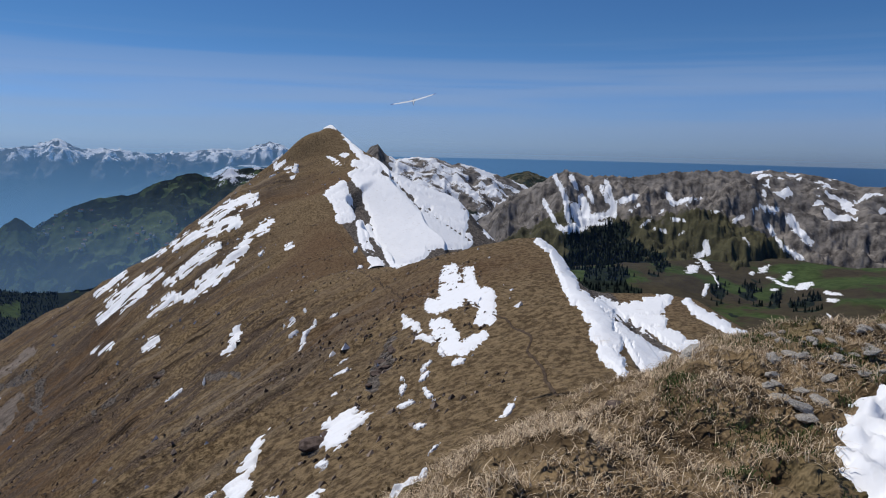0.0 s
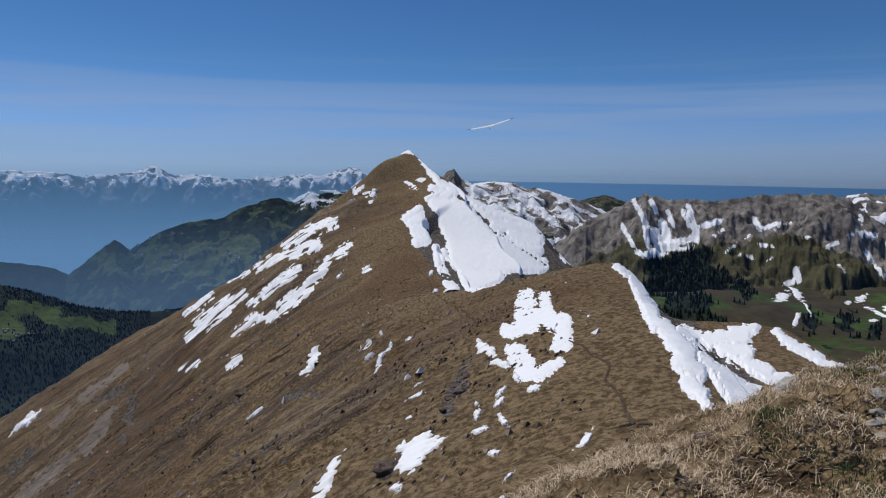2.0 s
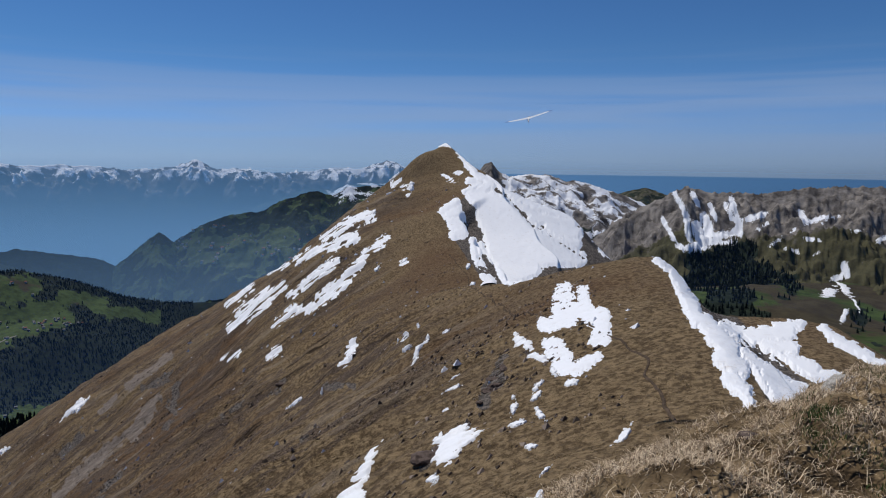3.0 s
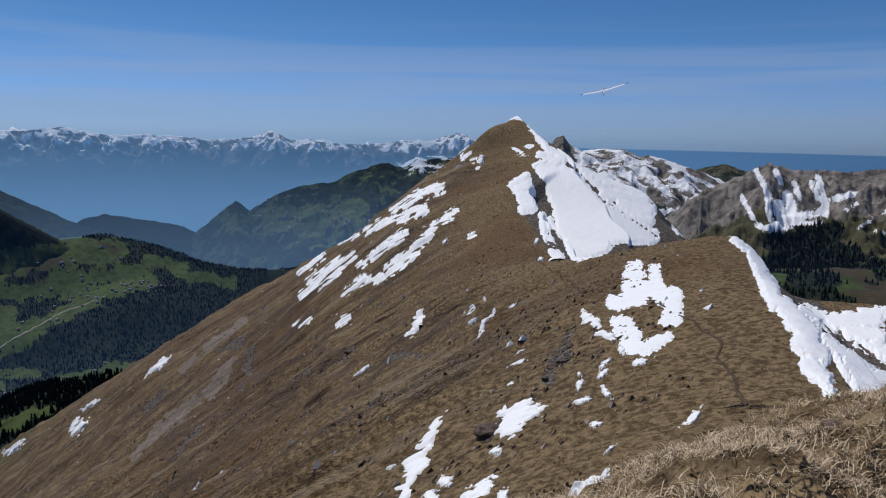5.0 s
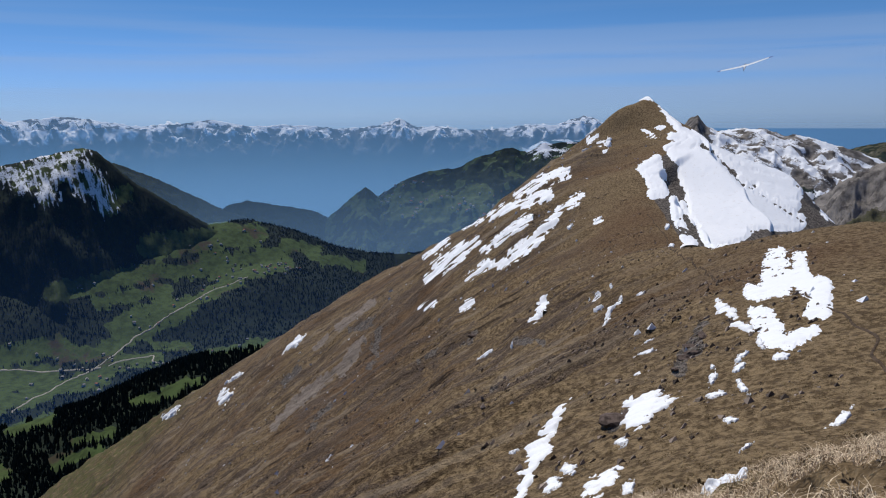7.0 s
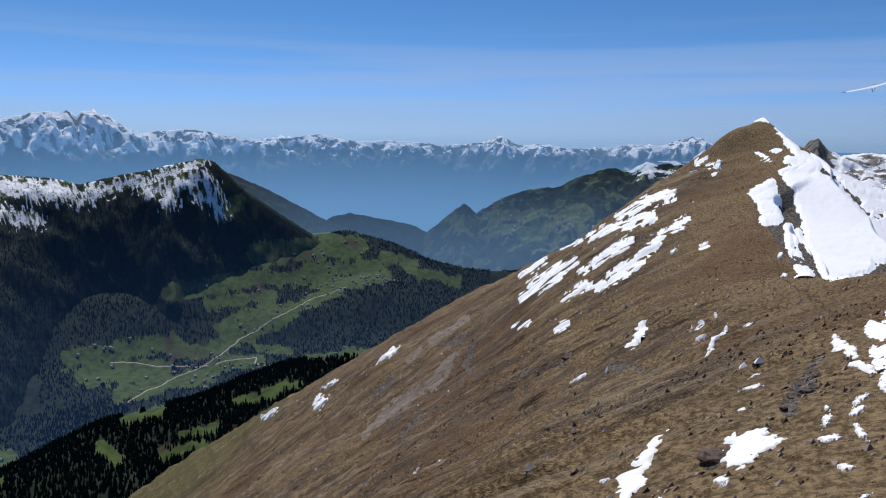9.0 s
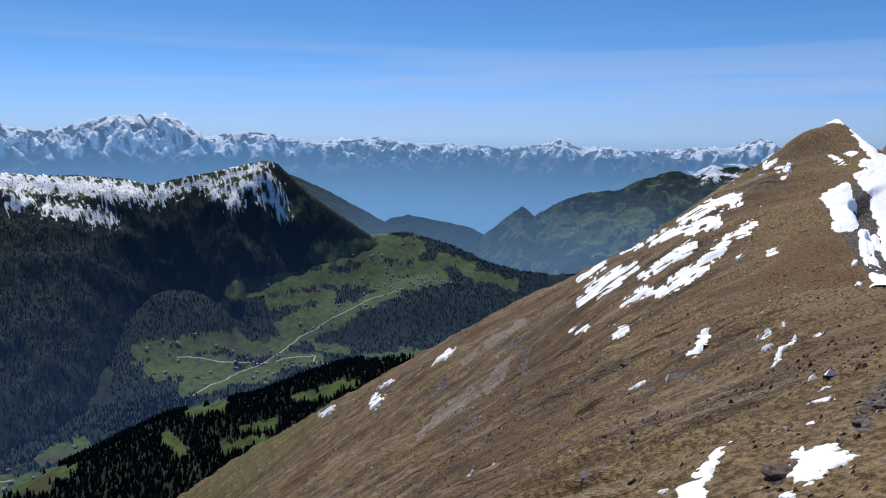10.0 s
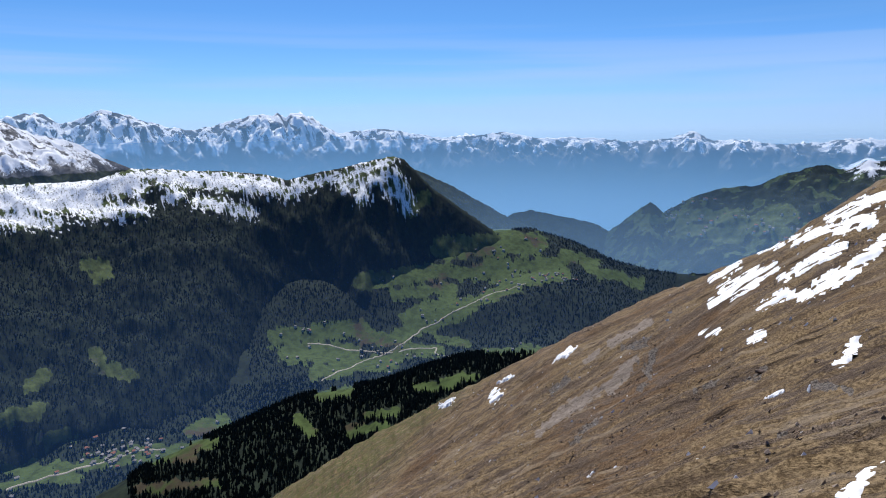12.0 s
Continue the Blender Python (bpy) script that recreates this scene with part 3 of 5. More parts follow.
mountain("cone_hill", [(26.5, -10.4), (27.9, -9.4), (30.6, -7.2), (31.7, -6.3), (32.3, -5.9), (33.2, -6.5), (34.5, -7.6), (37.2, -9.7), (39, -10.8)], 4000, slope(0.6, 0.9, 200), 0.6, GREEN_HILL, 12, 18, 0.1, 700,
         lambda i, z: {"snow": z * 0, "grass": z * 0 + 1, "forest": 0.58 + 0.8 * fbm(i["A"] / 1.4, i["d"] / 70, 5, 19, 0.6)}, 160.0)
VILLAGE_MEADOW = [(29.67, -7.65, 25.88, -8.36, 0.64), (26.37, -7.07, 22.09, -6.23, 0.48), (25.91, -7.93, 22.78, -7.33, 0.64), (30.99, -7.03, 24.78, -6.78, 0.44), (24.75, -7.21, 22.05, -6.86, 0.56)]


def village_open(i, z):
    az, el = height_angle(i["X"], i["Y"], z)
    return stroked(VILLAGE_MEADOW, az, el)


slopes = mountain("village_mountain", [(4, -2.6), (10, -2.3), (14.2, -2.2), (16.0, -2.1), (17.7, -2.3), (18.8, -2.8), (20.0, -2.5), (23.1, -3.3), (25, -4.1), (26.8, -4.4), (28.8, -5.1), (30.8, -6.2), (33, -7.6), (36, -9.4)], 4100,
         slope(0.4, 0.75, 250), 0.5, GREEN_HILL, 26, 21, 0.12, 900,
         lambda i, z: {"snow": smooth(z, -300, -190) * smooth(20 - i["A"], -1, 2) * (0.5 + 0.3 * i["n"] + 0.6 * fbm(i["A"] / 1.2, i["d"] / 45, 4, 44)), "grass": z * 0 + 1,
                       "forest": np.clip(0.62 - 1.6 * np.clip(village_open(i, z) + 0.15, -0.1, 1) + 0.9 * fbm(i["A"] / 1.6, i["d"] / 70, 5, 22, 0.6), 0, 1)}, 240.0)
mountain("snow_mountain", [(-12, -6), (-8.2, -4.3), (-6.8, -3.5), (-5.4, -2.9), (-3.0, -2.2), (-1.3, -1.7), (-0.6, -1.8), (0.8, -1.3), (2.2, -1.3), (4.1, -1.5), (4.9, -1.1), (5.6, -0.3), (6.2, -0.5), (6.9, -1.6), (12, -2)], 3400,
         slope(0.3, 0.5, 250), 0.5, GREY, 26, 24, 0.1, 700,
         lambda i, z: {"snow": np.clip(0.5 + 0.3 * i["n"] + 0.7 * fbm(i["A"] / 1.4, i["d"] / 45, 4, 38) - 0.3 * smooth(i["d"], 250, 450), 0, 1) * (1 - 0.9 * smooth(i["A"], 4.4, 5.0)), "grass": z * 0, "forest": smooth(i["d"], 330, 520) * 0.8}, 220.0)
mountain("distant_dome", [(-12, -3.8), (-10.0, -3.3), (-8.4, -2.7), (-7.0, -2.2), (-5.3, -2.6), (-4.4, -2.9), (-2, -3.6)], 3900, slope(0.4, 0.4, 250), 0.5, GREY, 10, 26, 0.12, 300,
         lambda i, z: {"snow": z * 0, "grass": z * 0 + 0.6, "forest": z * 0 + 0.5}, 220.0)


RANGE_SNOW_A = [(-9.14, -2.52, -10.1, -4.1, 0.2), (-10.01, -3.96, -10.42, -6.15, 0.24), (-10.81, -4.99, -11.53, -6.33, 0.44), (-11.44, -4.28, -11.94, -5.63, 0.36), (-10.45, -6.84, -11.98, -6.31, 0.36), (-12.39, -5.84, -13.88, -5.32, 0.32), (-10.47, -2.49, -10.96, -3.38, 0.2), (-11.83, -3.36, -12.32, -4.48, 0.2), (-12.92, -3.33, -13.62, -4.43, 0.18), (-13.33, -2.87, -14.09, -5.09, 0.22), (-14.06, -4.64, -15.72, -3.91, 0.24), (-9.54, -6.65, -10.46, -7.07, 0.2), (-8.33, -4.61, -9.29, -6.19, 0.18), (-15.36, -5.04, -15.97, -4.7, 0.14), (-12.41, -6.29, -13.72, -6.24, 0.2)]
RANGE_SNOW_B = [(-13.85, -4.65, -14.12, -5.63, 0.2), (-18.09, -3.6, -18.63, -4.45, 0.2), (-18.63, -4.45, -19.8, -3.96, 0.2), (-19.63, -4.41, -20.58, -3.84, 0.12), (-16.27, -6.33, -17.07, -5.62, 0.12), (-17.2, -6.41, -18.16, -6.67, 0.12), (-18.63, -5.67, -19.51, -5.71, 0.16), (-17.66, -5.29, -17.85, -4.92, 0.08), (-19.18, -6.82, -19.57, -6.58, 0.08), (-21.23, -4.89, -22.37, -4.78, 0.06), (-23.18, -5.5, -24.94, -4.35, 0.16), (-24.94, -4.35, -26.03, -4.49, 0.2), (-25.03, -3.1, -25.25, -3.71, 0.12), (-21.2, -7.33, -21.45, -8.17, 0.24), (-20.68, -8.45, -21.45, -8.09, 0.24)]
RANGE_SNOW_C = [(-20.56, -9.54, -20.94, -9.29, 0.16), (-21.12, -9.06, -21.72, -9.22, 0.12), (-25.59, -5.75, -26.58, -7.11, 0.16), (-26.95, -5.05, -27.72, -6.0, 0.32), (-27.72, -6.0, -28.46, -6.75, 0.28), (-26.58, -7.11, -28.05, -7.99, 0.2), (-27.22, -8.48, -27.94, -8.81, 0.24), (-24.01, -6.7, -24.43, -7.3, 0.1), (-25.54, -9.81, -27.36, -10.29, 0.1), (-28.07, -10.41, -28.77, -10.52, 0.12), (-25.48, -9.15, -25.67, -9.26, 0.16), (-27.13, -9.51, -27.66, -9.65, 0.12), (-21.24, -10.85, -21.76, -11.57, 0.1)]
RANGE_SNOW = RANGE_SNOW_A + RANGE_SNOW_B + RANGE_SNOW_C
RANGE_FOREST = [(-10.94, -7.96, -14.61, -6.87, 0.8), (-11.25, -9.78, -15.56, -8.61, 1.12), (-12.67, -11.51, -14.4, -10.93, 0.8), (-14.6, -10.69, -17.28, -9.15, 0.24), (-16.82, -8.52, -18.07, -8.65, 0.32), (-28.49, -9.15, -28.96, -9.5, 0.48)]


def right_cover(i, z):
    az, el = height_angle(i["X"], i["Y"], z)
    rag = fbm(az / 0.5, el / 0.3, 4, 35, 0.65)
    snow = np.clip(0.5 + 3.0 * (stroked(RANGE_SNOW, az, el) + 0.02 + 0.1 * rag), 0, 1)
    trees = np.clip(0.5 + 2.0 * (stroked(RANGE_FOREST, az, el) + 0.3 * rag), 0, 1)
    return {"snow": snow * 0.85, "grass": smooth(i["d"], 120, 380) * 0.8, "forest": trees}


RIGHT_ROWS = [(-46, -4.5), (-33.1, -5.2), (-30.8, -5.3), (-29.0, -5.1), (-27.0, -4.4), (-25.2, -3.0), (-24.3, -2.2), (-22.9, -1.9), (-18.8, -2.1), (-15.4, -2.6), (-12.7, -2.6), (-11.4, -2.7), (-10.1, -2.1), (-8.2, -3.1),
              (-5.4, -4.6), (-3.8, -6.1), (-2.2, -7.3), (0, -9)]
right = mountain("grey_range", RIGHT_ROWS, 2400, slope(0.75, 0.3, 160), 0.6, GREY, 34, 31, 0.09, 900, right_cover, 190.0, "grey rocky range with snow gullies above pasture", 2.6)
mountain("grey_range_behind", [(-42, -2.6), (-32.9, -2.5), (-31.2, -2.5), (-29.8, -2.1), (-27.6, -1.8), (-25.3, -1.6), (-24.1, -1.9), (-23.0, -2.3), (-21, -3)], 2900, slope(0.5, 0.4, 200), 0.6, GREY, 26, 33, 0.12, 500,
         lambda i, z: {"snow": smooth(fbm(i["A"] / 1.5, i["d"] / 50, 4, 37), 0.15, 0.4), "grass": z * 0, "forest": z * 0}, 200.0)


# ---- the air: haze painted on see-through shells added round the camera ----
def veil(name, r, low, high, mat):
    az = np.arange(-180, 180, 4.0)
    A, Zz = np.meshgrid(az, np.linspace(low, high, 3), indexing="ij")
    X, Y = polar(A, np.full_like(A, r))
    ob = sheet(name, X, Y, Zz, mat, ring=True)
    return tagged(ob, "blue shell that stands in for hazy distance", "haze", kind="structure")


veil("haze_shell_far", 4060, -900, 330, painted_haze("painted_far_haze", (0.23, 0.53, 1.0), -600, 420, 0.8))
veil("haze_shell_middle", 3500, -950, -60, painted_haze("painted_middle_haze", (0.26, 0.5, 0.86), -700, -80, 0.34))
veil("haze_shell_near", 1460, -950, 150, painted_haze("painted_near_haze", (0.13, 0.36, 0.98), -640, 60, 0.055))
# the far plain and lake: a backdrop shell that glows, blue haze put into its emission
m, n = material("far_plain_glow")
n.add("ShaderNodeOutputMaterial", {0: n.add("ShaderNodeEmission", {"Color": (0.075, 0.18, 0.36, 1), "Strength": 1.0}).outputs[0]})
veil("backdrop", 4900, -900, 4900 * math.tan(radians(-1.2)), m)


# ---- snow lying on the ridge: each patch as middles and half axes ----
UPPER_DRIFTS = [[(27.39, -11.55, 25.57, -10.41, 0.31)],
    [(27.19, -13.57, 26.25, -13.02, 0.4), (26.25, -12.78, 24.4, -11.39, 0.67), (24.4, -11.39, 23.02, -10.68, 0.4), (23.02, -10.78, 22.07, -11.11, 0.23)],
    [(23.7, -13.7, 21.97, -12.31, 0.23)],
    [(21.22, -12.5, 20.5, -12.18, 0.27)],
    [(19.7, -11.54, 18.0, -10.29, 0.45), (18.0, -10.29, 16.96, -9.09, 0.4), (16.96, -9.09, 15.94, -7.76, 0.31)],
    [(15.39, -7.55, 14.3, -6.6, 0.31)],
    [(21.4, -10.56, 20.29, -9.81, 0.27), (20.29, -9.81, 18.68, -8.63, 0.36)],
    [(21.73, -8.39, 21.06, -7.99, 0.23), (20.7, -7.8, 18.83, -7.35, 0.36), (18.41, -6.97, 17.11, -6.5, 0.4)],
    [(19.4, -6.64, 18.02, -5.85, 0.31), (18.03, -5.76, 15.69, -4.73, 0.4)],
    [(24.15, -9.23, 22.64, -8.71, 0.14)]]
SMALL_DRIFTS = [[(27.85, -16.03, 26.69, -15.61, 0.16)],
    [(24.22, -16.19, 23.39, -15.59, 0.16)],
    [(17.54, -16.04, 17.13, -15.33, 0.27)],
    [(18.3, -17.15, 17.78, -16.74, 0.2)],
    [(13.8, -17.24, 12.71, -16.14, 0.18)],
    [(11.79, -17.57, 10.95, -16.33, 0.23)],
    [(13.0, -8.84, 12.69, -8.56, 0.16)],
    [(12.58, -2.99, 12.28, -2.55, 0.16)],
    [(13.75, -2.14, 13.35, -1.92, 0.16)],
    [(9.57, -1.37, 8.77, -1.77, 0.14)],
    [(8.7, -1.18, 8.05, -1.13, 0.13)],
    [(12.93, -2.56, 12.62, -2.34, 0.14)]]
PEAK_SNOW_A = [((-79.0, 324.3, 1.9, 0.4, 1.3, -2.3),), ((-64.8, 297.3, -1.1, 7.7, 1.8, -3.8),), ((-72.9, 290.9, 1.0, 0.7, 0.4, -0.7),), ((-47.1, 206.2, 0.5, 1.5, 0.8, -1.7),),
    ((-56.7, 210.2, 0.5, 1.4, 0.6, -1.3),), ((-20.3, 165.6, 0.1, 2.2, 0.5, -1.3),), ((-23.8, 184.0, 0.2, 2.1, 0.4, -0.9),)]
KNOLL_UPPER = [(-0.33, -10.62, -1.05, -10.46, 0.34), (-0.11, -11.38, -1.3, -11.16, 0.34), (-2.25, -10.75, -2.52, -12.06, 0.47), (-0.37, -12.36, -2.53, -12.29, 0.69), (-0.15, -13.31, -1.35, -13.04, 0.6), (0.81, -13.66, -0.15, -13.45, 0.6), (-2.78, -12.75, -3.97, -12.7, 0.69), (-3.85, -13.41, -3.93, -14.33, 0.78), (-3.32, -14.73, -3.79, -14.62, 0.43)]
KNOLL_LOWER = [(0.53, -15.2, -0.44, -15.17, 0.47), (0.03, -15.88, -0.94, -16.08, 0.65), (-0.48, -17.02, -1.45, -16.98, 0.65), (-1.94, -17.1, -3.12, -16.31, 0.52), (-3.12, -16.22, -3.69, -15.96, 0.38)]
KNOLL_SNOW_A = [
    ((-3.2, 70.7, 1.1, -4.9, -0.2, -1.6), (-1.7, 62.1, 1.0, -1.5, -0.0, -0.6),),
    ((0.0, 55.5, 0.2, -1.6, -0.1, -0.8),),
    ((1.3, 50.4, 0.5, 0.0, 0.0, -0.6),),
    ((-1.1, 51.6, 0.3, 0.7, 0.1, -0.4),),
    ((-1.2, 49.7, 0.3, 0.4, 0.1, -0.4),),
    ((-0.8, 45.7, 0.3, -1.3, -0.1, -0.4),)]
LOW_SNOW_A = [((-2.8, 48.8, 0.1, 1.0, 0.2, -0.3),),
    ((-3.0, 51.1, 0.1, -0.3, -0.1, -0.1),),
    ((-2.3, 45.1, 0.5, 0.1, 0.1, -0.5),),
    ((-1.2, 40.1, 0.3, 0.0, 0.1, -0.4),),
    ((-0.2, 33.0, 0.2, 0.5, 0.0, -0.4),),
    ((-0.3, 7.0, 0.1, 0.0, 0.0, -0.1),),
    ((4.0, 37.9, 0.5, 1.4, 0.1, -0.5),),
    ((-6.8, 46.2, 1.4, 0.3, 0.6, -2.6), (-6.9, 43.8, 0.7, 0.8, 0.6, -1.7),),
    ((-9.1, 56.1, 0.7, -0.8, 0.1, -0.5),),
    ((-7.3, 40.2, 0.3, -0.0, 0.1, -0.5),),
    ((-6.7, 35.5, 0.1, 0.4, 0.1, -0.3),),
    ((-13.6, 44.6, -1.0, 9.5, 0.6, -0.7), (-13.8, 43.3, -0.1, 3.5, 1.0, -1.5),),
    ((-7.0, 32.5, 0.3, 2.3, 0.7, -1.8),)]
LOW_SNOW_B = [((-10.6, 36.4, 0.3, 0.4, 0.5, -1.1),),
    ((-10.1, 38.4, 0.4, -0.1, 0.4, -1.0),),
    ((-5.0, 29.5, 0.2, 0.3, 0.2, -0.8),),
    ((-15.6, 43.5, 0.3, 0.1, 0.2, -0.3),)]
FACE_SNOW_A = [((-206.5, 257.7, 2.4, 3.7, 4.4, -4.3),),
    ((-255.5, 265.4, 5.4, -0.5, 3.1, -2.6),),
    ((-244.8, 247.0, 1.5, 2.9, 9.0, -7.0),),
    ((-326.3, 282.7, 6.2, 0.7, 5.8, -4.1),),
    ((-26.6, 114.7, 1.0, 1.3, 0.5, -0.8),),
    ((-23.5, 104.9, 0.5, 0.3, 0.3, -0.5),),
    ((-19.6, 97.5, -0.4, 7.5, 0.5, -0.9),),
    ((-10.3, 69.3, 0.1, 1.4, 0.3, -0.5),),
    ((-9.5, 62.4, 0.7, 0.3, 0.1, -0.4),),
    ((-26.4, 97.4, 0.5, 0.3, 0.3, -0.4),),
    ((-49.4, 120.7, 1.3, 0.1, 0.4, -0.7),)]
FACE_SNOW_B = [((-15.0, 69.1, 0.3, 0.4, 0.1, -0.2),),
    ((-42.0, 115.7, 0.4, -0.8, -0.3, 0.2),),
    ((-16.6, 102.4, 0.5, 0.0, 0.2, -0.5),),
    ((-24.0, 117.1, 0.5, -1.4, -0.1, -0.3),)]
SUMMIT_SNOW = [((3.05, 4.0, 0.55, 0.75, -0.36, 0.3), (2.65, 3.3, 0.3, 0.6, -0.34, 0.22))]


def islands(keep):
    """Numbers the connected pieces of a grid of cells."""
    mark = np.where(keep, np.arange(1, keep.size + 1).reshape(keep.shape), 0)
    while True:
        p = np.pad(mark, 1)
        grown = np.where(keep, np.maximum.reduce([mark, p[2:, 1:-1], p[:-2, 1:-1], p[1:-1, 2:], p[1:-1, :-2]]), 0)
        if (grown == mark).all():
            return mark
        mark = grown


def snow_pieces(name, co, quads, keep, label, group, least=14):
    """Snow as one object for each connected piece of it."""
    mark = islands(keep).ravel()
    for k in np.unique(mark[mark > 0]):
        cells = quads[mark == k]
        if len(cells) >= least:
            used, faces = np.unique(cells, return_inverse=True)
            tagged(raw(name, co[used], faces.reshape(-1, 4), MAT_SNOW), label, "snow", group)


def draped(name, xs, ys, shape, thick, label, height=ridge_height, group=""):
    """A layer of snow over the ground inside a shape, thinning to its edge."""
    X, Y = np.meshgrid(xs, ys, indexing="ij")
    f = shape(X, Y)
    z = height(X, Y) + thick * np.clip(f * 5, -1.2, 1) * np.where(f > 0, 1, 1.2) + 0.05 * thick * fbm(X / (5 * thick), Y / (5 * thick), 2, 83)
    idx = np.arange(X.size).reshape(X.shape)
    quads = np.stack([idx[:-1, :-1], idx[1:, :-1], idx[1:, 1:], idx[:-1, 1:]], -1).reshape(-1, 4)
    keep = (f.ravel()[quads].max(1) > -0.22).reshape(X.shape[0] - 1, -1)
    snow_pieces(name, np.stack([X, Y, z], -1).reshape(-1, 3), quads, keep, label, group)


def snow_patch(ellipses, seed, height=ridge_height, label="patch of old snow melting on brown turf", group="snow patches on the ridge"):
    e = np.array(ellipses)
    spread = np.hypot(e[:, 2:4], e[:, 4:6])
    lo, hi = (e[:, :2] - 1.5 * spread - 0.2).min(0), (e[:, :2] + 1.5 * spread + 0.2).max(0)
    r = np.hypot(*e[0, :2])
    size = max(np.sqrt(np.abs(e[:, 2] * e[:, 5] - e[:, 3] * e[:, 4]).max()), 0.05)
    step = max(min(size / 14, 0.0024 * r + 0.025), (hi - lo).max() / 130)
    rag = 0.6 if r > 10 else 0.16
    shape = lambda x, y: inside(ellipses, x, y) + rag * fbm(x / (0.7 * size + 0.1), y / (0.7 * size + 0.1), 5, seed, 0.68)
    draped("snow_patch", np.arange(lo[0], hi[0], step), np.arange(lo[1], hi[1], step), shape, 0.05 + 0.0022 * r if height is ridge_height else 1.3, label, height, group)


for k, patches in enumerate((PEAK_SNOW_A, KNOLL_SNOW_A, LOW_SNOW_A, LOW_SNOW_B, FACE_SNOW_A, FACE_SNOW_B)):
    for j, ellipses in enumerate(patches):
        snow_patch(ellipses, 100 + 17 * k + j)
for ellipses in SUMMIT_SNOW:
    snow_patch(ellipses, 99, label="rounded patch of wet snow beside dry grass")


def off_crest(x, y):
    return x - along(CREST, y, 1)


def drift(name, strokes, bare, near, far, thick, label, seed, rag=0.1, group="", lee=False):
    """A layer of snow over the ground under strokes, with bare rock left out, between two distances."""
    e = np.array(strokes)
    pad = e[:, 4].max() + 0.25
    az = np.arange(e[:, [0, 2]].min() - pad, e[:, [0, 2]].max() + pad, 0.045)
    A, Rr = np.meshgrid(az, np.geomspace(near, far, int(120 * math.log(far / near) / math.log(2)) + 40), indexing="ij")
    X, Y = polar(A, Rr)
    z = ridge_height(X, Y)
    el = np.degrees(np.arctan2(z, Rr))
    f = stroked(strokes, A, el) + rag * fbm(A / 0.5, el / 0.3, 5, seed, 0.65)
    if bare:
        f = np.minimum(f, -stroked(bare, A, el) + 0.09 * fbm(A / 0.3, el / 0.4, 4, seed + 3, 0.6))
    if lee:
        f = np.minimum(f, (off_crest(X, Y) + 2.5) * 0.2)
    z = z + thick * np.clip(f / 0.3 + 0.15, -0.8, 1) + 0.12 * thick * fbm(X / (6 * thick), Y / (6 * thick), 3, 83)
    idx = np.arange(X.size).reshape(X.shape)
    quads = np.stack([idx[:-1, :-1], idx[:-1, 1:], idx[1:, 1:], idx[1:, :-1]], -1).reshape(-1, 4)
    keep = (f.ravel()[quads].max(1) > -0.1).reshape(X.shape[0] - 1, -1)
    snow_pieces(name, np.stack([X, Y, z], -1).reshape(-1, 3), quads, keep, label, group, 24)


BOWL_SNOW = [(6.47, -2.67, 5.67, -2.09, 0.53), (6.94, -3.0, 4.32, -3.92, 0.75), (5.5, -4.64, 3.8, -7.47, 1.37), (5.75, -3.7, 2.39, -6.03, 1.11), (1.9, -6.5, -0.97, -7.39, 0.93), (4.28, -7.48, 1.41, -7.44, 1.59), (3.78, -9.37, 2.34, -8.88, 1.11), (0.44, -8.13, -1.85, -8.12, 0.67), (5.34, -6.54, 4.17, -9.14, 0.8), (6.22, -4.08, 5.88, -5.59, 0.45)]
BOWL_ROCK = [(7.93, -3.34, 7.55, -4.66, 0.28), (7.55, -4.66, 6.78, -5.36, 0.24), (7.45, -5.37, 7.07, -6.32, 0.24), (6.1, -8.07, 5.22, -9.63, 0.24), (6.48, -9.02, 5.46, -9.39, 0.16), (4.33, -2.83, 3.56, -3.77, 0.1), (3.56, -3.77, 2.02, -5.45, 0.16), (1.63, -5.59, -1.21, -7.38, 0.06), (-1.21, -7.38, -2.32, -8.06, 0.12)]
FLANK_SNOW = [(5.67, -1.43, 3.86, -2.97, 0.28), (3.96, -2.83, 1.47, -4.12, 0.36), (1.47, -4.12, -1.48, -4.82, 0.36), (-1.48, -4.82, -2.11, -5.47, 0.2), (3.66, -3.3, 2.18, -4.32, 0.27), (2.66, -3.99, 1.7, -4.69, 0.36), (1.93, -4.79, -1.16, -5.3, 0.53), (0.49, -5.76, -1.41, -6.05, 0.67), (-0.96, -6.68, -1.62, -6.9, 0.45), (-3.21, -6.39, -4.98, -7.6, 0.31), (-3.71, -7.32, -4.75, -7.66, 0.31)]
FLANK_ROCK = [(-2.45, -5.84, -2.66, -6.87, 0.32), (-2.66, -6.87, -2.55, -7.91, 0.28), (-2.99, -6.63, -3.73, -7.88, 0.09), (1.63, -5.59, -1.21, -7.38, 0.06)]
CREST_SNOW = [(9.54, -4.39, 8.5, -3.63, 0.36), (9.07, -4.67, 8.21, -4.28, 0.49), (8.69, -5.38, 8.02, -5.37, 0.58), (8.59, -6.32, 7.88, -6.18, 0.45), (7.02, -6.79, 6.77, -8.21, 0.31), (6.44, -7.26, 5.95, -8.44, 0.4), (6.57, -8.69, 5.95, -9.01, 0.31), (6.08, -9.78, 5.46, -9.96, 0.31), (5.93, -10.58, 5.31, -10.34, 0.36)]
